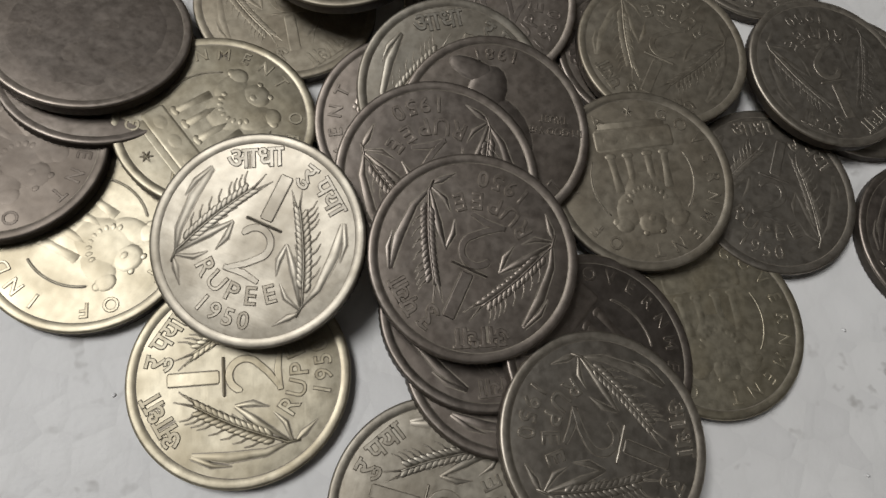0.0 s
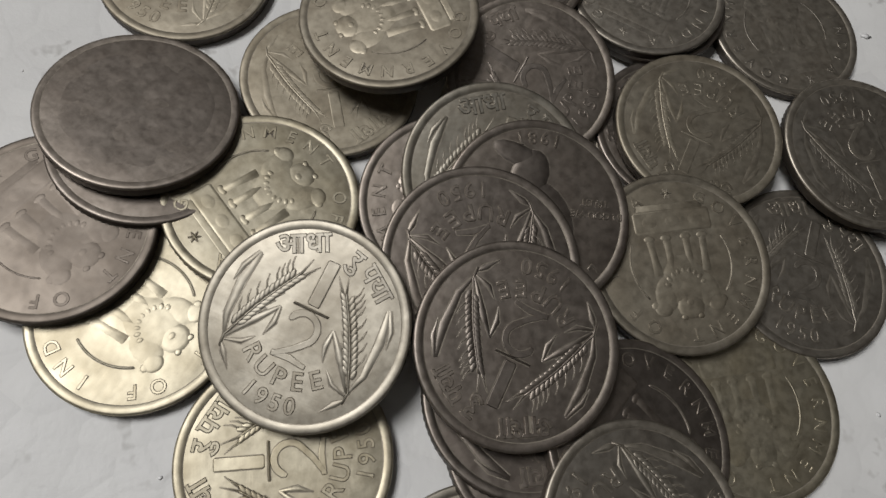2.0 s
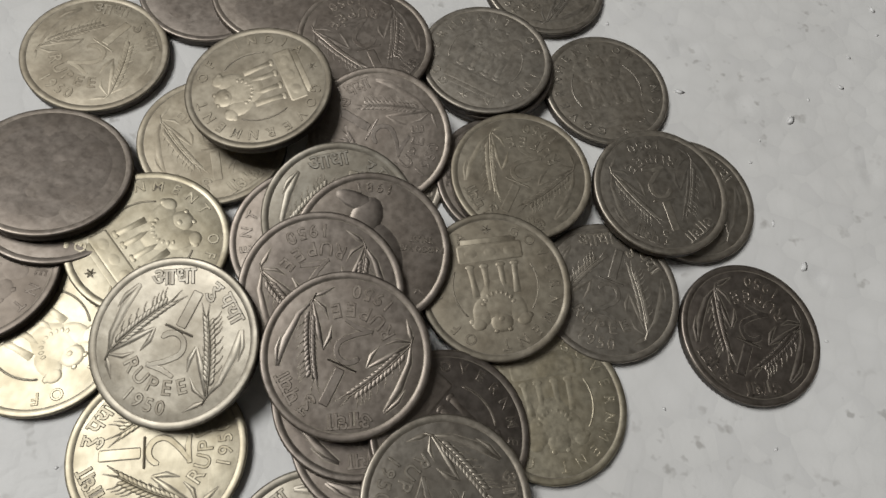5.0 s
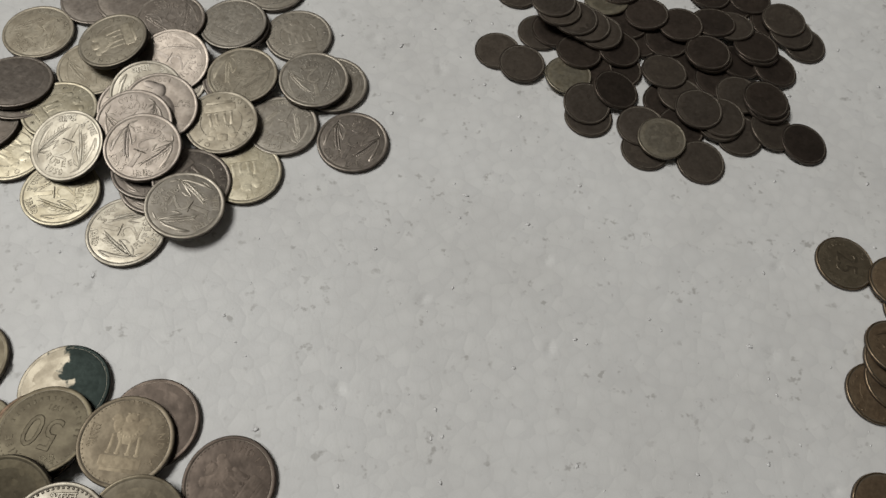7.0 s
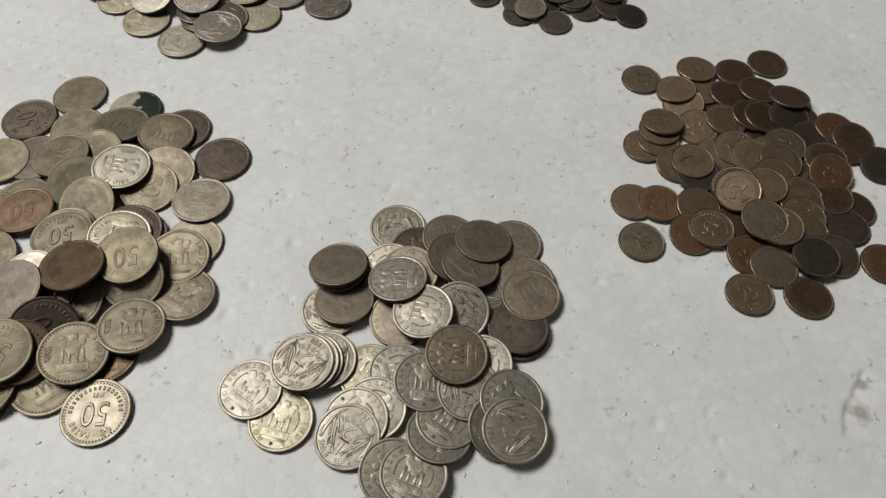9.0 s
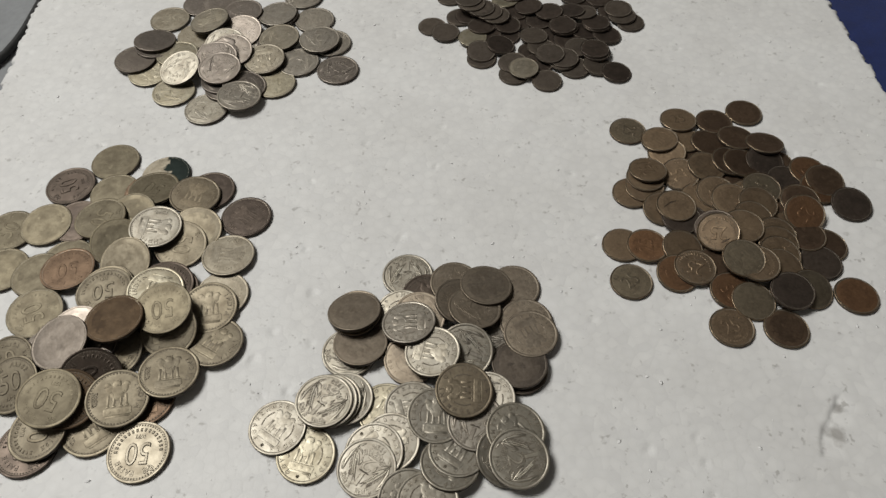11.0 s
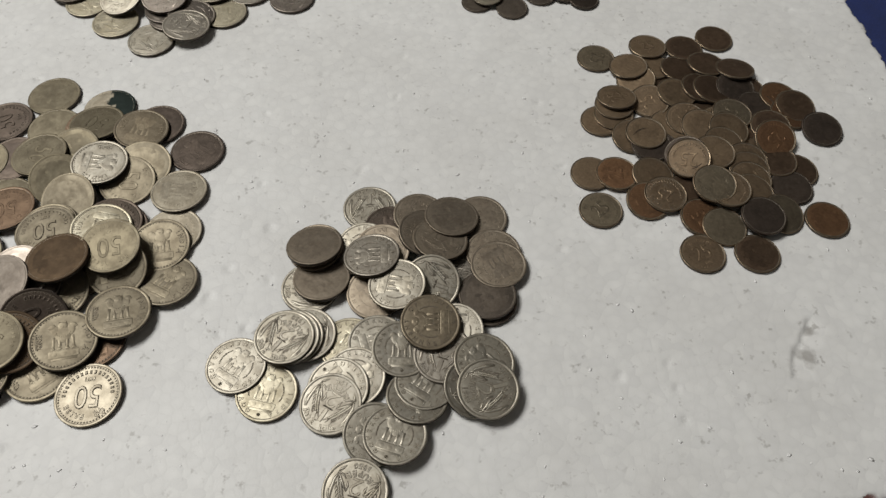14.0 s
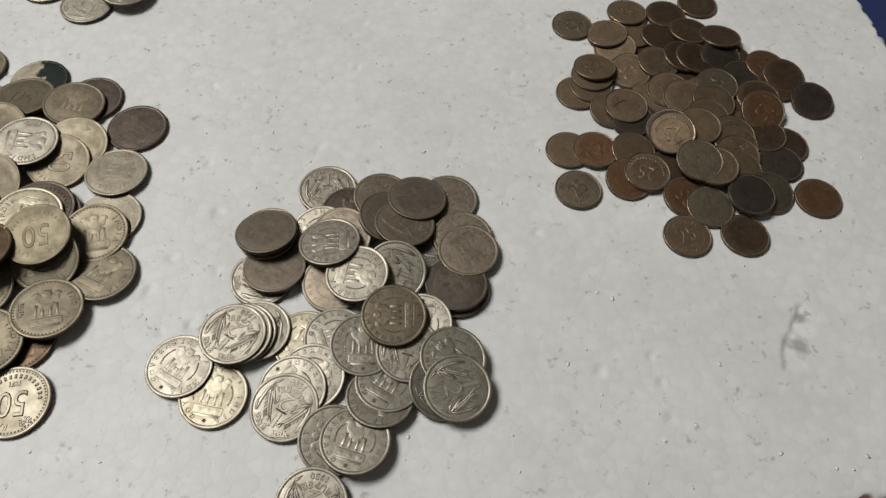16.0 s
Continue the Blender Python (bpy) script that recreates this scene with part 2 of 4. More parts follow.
def blob(bm, x, y, rx, ry, h, turn=0.0, z=0.0, seg=14):
    """A low rounded lump on the face of a coin (millimetres)."""
    ring = []
    c, s = math.cos(radians(turn)), math.sin(radians(turn))
    for more, f, up in ((SKIRT, 1.0, 0.0), (0, 1.0, 0.0), (0, 0.93, 0.42), (0, 0.68, 0.80), (0, 0.34, 0.96)):
        ring.append([bm.verts.new(((x + f * ((rx + more) * math.cos(a) * c - (ry + more) * math.sin(a) * s)) * 1e-3,
                                   (y + f * ((rx + more) * math.cos(a) * s + (ry + more) * math.sin(a) * c)) * 1e-3, (z + h * up + (0.02 if f == 1.0 else 0)) * 1e-3))
                     for a in (math.tau * i / seg for i in range(seg))])
    top = bm.verts.new((x * 1e-3, y * 1e-3, (z + h) * 1e-3))
    for k, (lo, hi) in enumerate(zip(ring, ring[1:])):
        for i in range(seg):
            bm.faces.new((lo[i], lo[(i + 1) % seg], hi[(i + 1) % seg], hi[i])).material_index = 1 if k == 0 else 0
    for i in range(seg):
        bm.faces.new((ring[-1][i], ring[-1][(i + 1) % seg], top))


def ridge(bm, pts, widths, h, z=0.0, flat=False):
    """A raised stroke along points (millimetres), with a rounded back."""
    rows = []
    for k, (x, y) in enumerate(pts):
        x0, y0 = pts[max(k - 1, 0)]
        x1, y1 = pts[min(k + 1, len(pts) - 1)]
        d = math.hypot(x1 - x0, y1 - y0) or 1
        nx, ny = -(y1 - y0) / d, (x1 - x0) / d
        w = widths[k] if isinstance(widths, (list, tuple)) else widths
        rows.append([bm.verts.new(((x + nx * w * s) * 1e-3, (y + ny * w * s) * 1e-3, (z + h * u * min(1, w * 4)) * 1e-3))
                     for s, u in (((-0.53, -0.15), (-0.46, 0.88), (-0.40, 1.0), (0.40, 1.0), (0.46, 0.88), (0.53, -0.15)) if flat else ((-0.55, -0.15), (-0.3, 0.62), (0, 1.0), (0.3, 0.62), (0.55, -0.15)))])
    for a, b in zip(rows, rows[1:]):
        for i in range(len(a) - 1):
            bm.faces.new((a[i], b[i], b[i + 1], a[i + 1]))
    for end in (0, -1):
        edge = []
        for row in rows:
            inner, outer = row[end].co, row[-1 - end].co
            d = (inner - outer).normalized() * SKIRT * 1e-3
            edge.append([bm.verts.new((inner.x - d.x, inner.y - d.y, (z + 0.02) * 1e-3)), bm.verts.new((inner.x + d.x, inner.y + d.y, (z + 0.02) * 1e-3))])
        for (a0, a1), (b0, b1) in zip(edge, edge[1:]):
            bm.faces.new((a0, a1, b1, b0) if end else (a1, a0, b0, b1)).material_index = 1
    for row, (x, y), (qx, qy) in ((rows[0][::-1], pts[0], pts[1]), (rows[-1], pts[-1], pts[-2])):
        d = math.hypot(x - qx, y - qy) or 1
        out = [bm.verts.new((v.co.x + (x - qx) / d * 0.12e-3, v.co.y + (y - qy) / d * 0.12e-3, (z - 0.15 * h) * 1e-3)) for v in row]
        for i in range(len(row) - 1):
            bm.faces.new((row[i], out[i], out[i + 1], row[i + 1]))


def arc(x, y, r, a0, a1, n=12, ry=None):
    return [(x + r * math.cos(radians(a0 + (a1 - a0) * i / n)), y + (ry or r) * math.sin(radians(a0 + (a1 - a0) * i / n))) for i in range(n + 1)]


GLYPHS = {}


def glyph(text, h, bold=0.0, bevel=0.02):
    """The outline of a letter or word as a solid of height h (mm), 1 mm tall, with soft edges; cached."""
    if (text, h, bold, bevel) not in GLYPHS:
        c = bpy.data.curves.new("letters", "FONT")
        c.body, c.size, c.align_x, c.align_y = text, 1.0, "CENTER", "CENTER"
        c.extrude, c.bevel_depth, c.bevel_resolution, c.resolution_u, c.offset = h * 0.5, bevel, 0, 3, bold
        ob = new("letters", c)
        me = bpy.data.meshes.new_from_object(ob.evaluated_get(bpy.context.evaluated_depsgraph_get()))
        bpy.data.objects.remove(ob)
        GLYPHS[(text, h, bold, bevel)] = me
    return GLYPHS[(text, h, bold, bevel)]


def letters(bm, text, x, y, size, turn=0.0, h=0.3, wide=1.0, bold=0.0):
    m = Matrix.Translation((x * 1e-3, y * 1e-3, 0)) @ Matrix.Rotation(radians(turn), 4, "Z") @ Matrix.Diagonal((size * wide * 1e-3, size * 1e-3, size * 1e-3, 1))
    for me, slot in ((glyph(text, h / size, bold), 0), (glyph(text, 0.04 / size, bold + 0.02 + 0.8 * SKIRT / size, 0.0), 1)):
        verts, faces = len(bm.verts), len(bm.faces)
        bm.from_mesh(me)
        bm.verts.ensure_lookup_table()
        bm.faces.ensure_lookup_table()
        for v in bm.verts[verts:]:
            v.co = m @ v.co
        for f in bm.faces[faces:]:
            f.material_index = slot


def ring_text(bm, text, r, start, end, size, h=0.3, inward=False, wide=1.0):
    """Letters one by one along a circle, from start to end in degrees clockwise from the top."""
    n = max(len(text) - 1, 1)
    for i, ch in enumerate(text):
        if ch == " ":
            continue
        a = start + (end - start) * i / n
        letters(bm, ch, r * math.sin(radians(a)), r * math.cos(radians(a)), size, -a + (180 if inward else 0), h, wide)


# ---------------------------------------------------------------- the faces of the coins, in millimetres on a disc of radius 12
def wheat_ear(mirror):
    bm = bmesh.new()
    s = -1 if mirror else 1
    # stem from the foot at the side, leaning in towards the top
    stem = [(s * (7.7 - 4.9 * k ** 0.9 + 0.5 * math.sin(3.1 * k)), -4.6 + 9.6 * k) for k in (i / 16 for i in range(17))]
    ridge(bm, [(s * 7.6, -6.0)] + stem, 0.3, 0.2)
    for i in range(3, 16):
        x, y = stem[i]
        for side in (-1, 1):
            blob(bm, x + side * 0.5, y + 0.15, 0.66, 0.32, 0.14, 90 + s * 24 - side * 26, seg=8)
            if i % 2 == 0 or i > 11:
                out = side * (0.9 if side * s < 0 else 1.2)
                ridge(bm, [(x + side * 0.6, y + 0.4), (x + out * 1.1 - s * 0.3, y + 1.2), (x + out * 1.5 - s * 0.7, y + 2.1)], [0.2, 0.14, 0.05], 0.16)
    ridge(bm, [stem[-1], (stem[-1][0] - s * 0.6, stem[-1][1] + 2.0)], [0.25, 0.05], 0.16)
    # long folded leaves from the foot of the stem
    for pts, w in (([(7.6, -5.0), (8.5, -2.4), (8.6, 1.6), (8.0, 5.2)], [0.25, 0.8, 1.1, 0.5]),
                   ([(8.1, 5.3), (9.2, 3.2), (9.5, 1.2)], [0.5, 0.6, 0.08]),
                   ([(7.5, -4.8), (5.2, -1.6), (3.3, 0.7)], [0.25, 0.85, 0.3]),
                   ([(3.3, 0.7), (3.2, -1.2), (3.7, -2.9)], [0.3, 0.7, 0.08]),
                   ([(7.6, -5.2), (5.6, -4.6), (4.4, -3.4)], [0.2, 0.6, 0.08]),
                   ([(7.6, -5.6), (6.9, -6.4), (5.6, -8.0)], [0.25, 0.75, 0.08])):
        ridge(bm, [(s * x, y) for x, y in pts], w, 0.105)
    return bm


def face_half():
    """Half rupee: a fraction between two ears of wheat, words above and below."""
    yield "wheat_ear", wheat_ear(False)
    yield "wheat_ear", wheat_ear(True)
    bm = bmesh.new()
    ridge(bm, [(0.0, 2.3), (0.0, 2.45), (0.12, 7.45), (0.12, 7.6)], [1.3, 1.45, 1.45, 1.3], 0.14, flat=True)
    ridge(bm, [(-2.1, 1.75), (2.1, 1.75)], 0.3, 0.2)
    ridge(bm, arc(0, -0.55, 1.75, 165, -50, 16) + [(0.0, -3.0), (-1.9, -4.3)], [0.4] + [0.78] * 15 + [0.75, 0.7, 0.5], 0.13, flat=True)
    ridge(bm, [(-2.0, -4.2), (0.2, -4.0), (2.1, -4.3)], [0.6, 0.75, 0.5], 0.112, flat=True)
    yield "numeral", bm
    bm = bmesh.new()
    for word, a, size in (("\u0906\u0927\u093e", -27, 3.3), ("\u0930\u0941", 14, 3.1), ("\u092a\u092f\u093e", 36, 3.1)):
        letters(bm, word, 9.1 * math.sin(radians(a)), 9.1 * math.cos(radians(a)), size, -a, 0.2, 1.0, 0.01)
    yield "inscription", bm
    bm = bmesh.new()
    ring_text(bm, "RUPEE", 6.4, 218, 142, 2.9, 0.2, True, 1.0)
    ring_text(bm, "1950", 9.1, 196, 164, 2.7, 0.2, True, 1.0)
    yield "inscription", bm


def emblem():
    """The lion capital: three heads and manes over long forelegs, on a drum with a wheel."""
    bm = bmesh.new()
    for x, y, rx, ry, h, a in ((0, 2.6, 2.35, 2.9, 0.75, 0), (-2.1, 3.6, 1.35, 1.9, 0.6, 15), (2.1, 3.6, 1.35, 1.9, 0.6, -15),
                               (0, 5.1, 1.45, 1.35, 0.95, 0), (-2.85, 5.0, 1.0, 0.9, 0.7, 20), (2.85, 5.0, 1.0, 0.9, 0.7, -20),
                               (-3.55, 4.7, 0.5, 0.42, 0.55, 0), (3.55, 4.7, 0.5, 0.42, 0.55, 0), (0, 4.75, 0.55, 0.45, 1.15, 0),
                               (-0.85, 6.15, 0.36, 0.3, 0.75, 0), (0.85, 6.15, 0.36, 0.3, 0.75, 0)):
        blob(bm, x, y, rx, ry, h, a)
    for x, lean in ((-2.6, -0.25), (-1.0, -0.05), (1.0, 0.05), (2.6, 0.25)):
        ridge(bm, [(x, 1.6), (x + lean * 0.5, -0.4), (x + lean, -2.0)], [1.0, 0.75, 0.85], 0.62)
        blob(bm, x + lean, -2.15, 0.62, 0.36, 0.6, 0, seg=10)
    for k in range(9):
        a = 200 + k * 17.5
        blob(bm, 2.0 * math.cos(radians(a)), 3.4 + 2.0 * math.sin(radians(a)), 0.42, 0.3, 0.85, a, seg=8)
    ridge(bm, [(-4.1, -3.9), (-3.95, -3.9), (3.95, -3.9), (4.1, -3.9)], [2.0, 2.35, 2.35, 2.0], 0.42, flat=True)
    for x in (-2.5, 0, 2.5):
        blob(bm, x, -3.9, 1.05, 0.8, 0.62, 0)
    ridge(bm, [(-3.5, -5.45), (3.5, -5.45)], 0.7, 0.36, flat=True)
    for v in bm.verts:
        v.co = Vector((v.co.x * 1.25, v.co.y * 1.25 - 0.0006, v.co.z * 0.17))
    return bm


def face_lion():
    yield "emblem", emblem()
    bm = bmesh.new()
    ring_text(bm, "GOVERNMENT OF INDIA", 9.35, -152, 152, 2.35, 0.19, False, 0.95)
    for k in range(6):
        ridge(bm, [(0, -9.2), (0.75 * math.cos(radians(60 * k)), -9.2 + 0.75 * math.sin(radians(60 * k)))], [0.35, 0.12], 0.2)
    yield "inscription", bm
    bm = bmesh.new()
    ridge(bm, arc(0, 0, 6.7, 140, 205, 16), 0.24, 0.16)
    ridge(bm, arc(0, 0, 6.7, 40, -25, 16), 0.24, 0.16)
    yield "inner_ring", bm


def face_india():
    """The lion emblem between two words, inside a ring of beads."""
    yield "emblem", emblem()
    bm = bmesh.new()
    ring_text(bm, "INDIA", 8.6, 58, 122, 2.6, 0.2)
    letters(bm, "\u092d\u093e\u0930\u0924", -8.2, 0.4, 3.2, 90, 0.2)
    yield "inscription", bm
    bm = bmesh.new()
    for k in range(56):
        blob(bm, 10.5 * math.cos(math.tau * k / 56), 10.5 * math.sin(math.tau * k / 56), 0.26, 0.26, 0.18, 0, seg=6)
    yield "bead_ring", bm


def face_number(number, word):
    def build():
        bm = bmesh.new()
        letters(bm, number, 0, 0.3, 12.2, 0, 0.24, 0.80, -0.012)
        yield "numeral", bm
        bm = bmesh.new()
        letters(bm, "\u092a\u0948\u0938\u0947", -4.6, 6.6, 3.0, 33, 0.24)
        ring_text(bm, word, 8.1, 8, 60, 2.5, 0.24)
        letters(bm, "1971", 0, -6.1, 2.1, 0, 0.24)
        yield "inscription", bm
        bm = bmesh.new()
        for k in range(-8, 9):
            a = 180 + k * 11.0
            for off in (-24, 24):
                blob(bm, 8.6 * math.sin(radians(a)), 8.6 * math.cos(radians(a)), 0.72, 0.26, 0.2, 90 - a + 90 + off + 90, seg=8)
        for k in range(60):
            blob(bm, 10.35 * math.cos(math.tau * k / 60), 10.35 * math.sin(math.tau * k / 60), 0.24, 0.24, 0.16, 0, seg=6)
        yield "wreath", bm
    return build


def face_worn():
    """Almost nothing is left of the design."""
    bm = bmesh.new()
    rings = [[bm.verts.new((0, 0, 0.03e-3))]]
    for k in range(1, 15):
        r = 9.6 * k / 14
        ring = []
        for i in range(48):
            x, y = r * math.cos(math.tau * i / 48), r * math.sin(math.tau * i / 48)
            lump = noise.noise((x * 0.33, y * 0.33, 3.0)) + 0.5 * noise.noise((x * 0.8, y * 0.8, 7.0))
            ring.append(bm.verts.new((x * 1e-3, y * 1e-3, ((0.03 + 0.075 * lump) * min(1, (14 - k) / 3) - (0.03 if k == 14 else 0)) * 1e-3)))
        rings.append(ring)
    for lo, hi in zip(rings, rings[1:]):
        for i in range(48):
            quad = [lo[i % len(lo)], hi[i], hi[(i + 1) % 48], lo[(i + 1) % len(lo)]]
            bm.faces.new(list(dict.fromkeys(quad)))
    yield "worn_relief", bm


def face_bust():
    bm = bmesh.new()
    blob(bm, 0.3, 1.9, 5.0, 6.2, 0.36, 8, seg=24)
    blob(bm, 1.3, -4.6, 2.4, 3.6, 0.3, -20, seg=16)
    blob(bm, 2.9, -7.2, 3.4, 1.4, 0.25, -18, seg=16)
    yield "plain_profile", bm
    bm = bmesh.new()
    letters(bm, "IN GOD WE", -7.6, -0.6, 1.25, 0, 0.22)
    letters(bm, "TRUST", -7.3, -2.1, 1.25, 0, 0.22)
    ring_text(bm, "1981", 9.7, 192, 164, 2.2, 0.28, True)
    ring_text(bm, "LIBERTY", 9.7, -50, 50, 2.0, 0.28)
    yield "inscription", bm


FACES = {"H": face_half, "L": face_lion, "I": face_india, "F": face_number("50", "PAISE"), "G": face_number("25", "PAISE"), "P": face_worn, "Q": face_bust}
SIDE = {"H": "wheat ears side up", "L": "lion emblem up", "I": "lion emblem and beads up", "F": "numeral fifty up", "G": "numeral side up", "P": "worn almost smooth", "Q": "plain profile up"}
HEAPS = {"A": ("half_rupee_coin", 12.0, 1.8), "B": ("small_coin", 8.5, 1.3), "C": ("fifty_paise_coin", 12.25, 1.7), "D": ("half_rupee_coin", 11.6, 1.8), "E": ("bronze_coin", 9.55, 1.45)}
GROUPS = {"A": "first heap of half rupee coins", "B": "heap of small dark coins", "C": "heap of fifty paise coins", "D": "second heap of half rupee coins", "E": "heap of brown bronze coins"}
TEMPLATES = {}


def coin_template(heap, face, reeded):
    """One coin with its face up: the disc, the raised rim and the relief as parts."""
    global SKIRT
    SKIRT = 0.06 if heap == "A" else 0.15
    name, r, th = HEAPS[heap]
    base = TONES["n"][1]
    mm = 1e-3
    seg = 168 if reeded else 84
    rise = 0.045 if face == "P" else (0.10 if face.islower() else (0.13 if heap == "A" else 0.16))
    field = th - rise
    bm = bmesh.new()
    profile = [(0, 0, 0), (r - 0.55, 0, 0), (r - 0.22, 0.06, 0), (r - 0.03, 0.24, 1), (r - 0.03, th - 0.30, 1), (r - 0.10, th - 0.22, 0), (r - 0.6, field - 0.05, 0), (r - 1.0, field, 0), (r * 0.66, field - 0.005, 0), (r * 0.33, field - 0.008, 0), (0, field - 0.01, 0)]
    lathe(bm, [(a * mm, z * mm, q) for a, z, q in profile], seg, 0.09 * mm if reeded else 0)
    # the side wall takes the dark colour that stands in for shade between coins
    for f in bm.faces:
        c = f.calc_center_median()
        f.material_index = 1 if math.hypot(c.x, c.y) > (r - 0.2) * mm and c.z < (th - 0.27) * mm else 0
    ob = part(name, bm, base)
    ob.data.materials.append(EDGE_SHADE)
    bm = bmesh.new()
    rim = 0.5 if heap in "BE" else (0.8 if face == "P" else 0.9)
    prof = [(r - rim - 0.42, field - 0.04), (r - rim - 0.2, field + rise * 0.3), (r - rim + 0.05, th - 0.02), (r - rim + 0.25, th), (r - 0.34, th), (r - 0.16, th - 0.04), (r - 0.04, th - 0.16), (r - 0.02, th - 0.24), (r - 0.06, th - 0.36)]
    lathe(bm, [(a * mm, z * mm, 0) for a, z in prof], 96)
    groove = [f for f in bm.faces if f.calc_center_median().to_2d().length < (r - rim - 0.27) * mm]
    for f in groove:
        f.material_index = 1
    part("rim", bm, base, ob).data.materials.append(GRIME_THIN if heap == "A" or face.islower() or face == "P" else GRIME)
    for piece, bm in FACES[face.upper()]():
        s = r / 12.0
        up = 0.28 if face.islower() else (0.66 if heap == "A" else 0.92)
        for v in bm.verts:
            v.co = Vector((v.co.x * s, v.co.y * s, v.co.z * up * s + (field - 0.012) * mm))
        if piece == "numeral":
            bmesh.ops.remove_doubles(bm, verts=bm.verts, dist=1e-6)
        if face.islower() or face == "P":
            bmesh.ops.delete(bm, geom=[f for f in bm.faces if f.material_index], context="FACES")
        part(piece, bm, base, ob, smooth=piece not in ("numeral", "inscription")).data.materials.append(GRIME_THIN if heap == "A" else GRIME)
    for o in (ob, *ob.children):
        o.material_slots[0].link = "OBJECT"
    tagged(ob, category="coin", group=GROUPS[heap])
    return ob


def coin(heap, face, tone, x, y, z, slope_x, slope_y, up):
    """A coin whose lower face goes through (x, y, z) with the given slopes; up: the direction of its design, degrees in plan."""
    if heap == "E" and face.upper() == "F":
        face = "G"
    patina = face == "S"
    face = "P" if patina else face
    n = Vector((-slope_x, -slope_y, 1)).normalized()
    a = radians(up)
    ay = Vector((math.cos(a), math.sin(a), 0))
    ay = (ay - n * ay.dot(n)).normalized()
    ax = ay.cross(n)
    m = Matrix(((ax.x, ay.x, n.x, x), (ax.y, ay.y, n.y, y), (ax.z, ay.z, n.z, z), (0, 0, 0, 1)))
    key = (heap, face)
    if key not in TEMPLATES:
        ob = TEMPLATES[key] = coin_template(heap, face, heap in "AD")
        ob.matrix_basis = m
    else:
        ob = copy_thing(TEMPLATES[key], m)
    words, material = TONES[tone]
    for o in (ob, *ob.children):
        o.material_slots[0].material = PATINA if patina else (WORN if heap == "E" and tone in "bcmo" and o.name.startswith("rim") else material)
    lie = "flat on foam" if z < 0.0006 else ("leaning on coins" if slope_x ** 2 + slope_y ** 2 > 0.012 else "lying on coins")
    tagged(ob, ("grey coin half covered in black-green patina, " if patina else f"{words} coin, {SIDE[face.upper()]}, ") + lie)
    return ob


# ---------------------------------------------------------------- the room, the floor and the foam sheet
ANGLE = radians(11.0)
SHEET = Matrix.Translation((-0.0442, -0.2583, 0)) @ Matrix.Rotation(ANGLE, 4, "Z")
WIDE, LONG, THICK = 0.4976, 0.62, 0.025
TEAR = [(0.3998, 0.0710), (0.3919, 0.0607), (0.3888, 0.0587), (0.3856, 0.0519), (0.3844, 0.0464)]


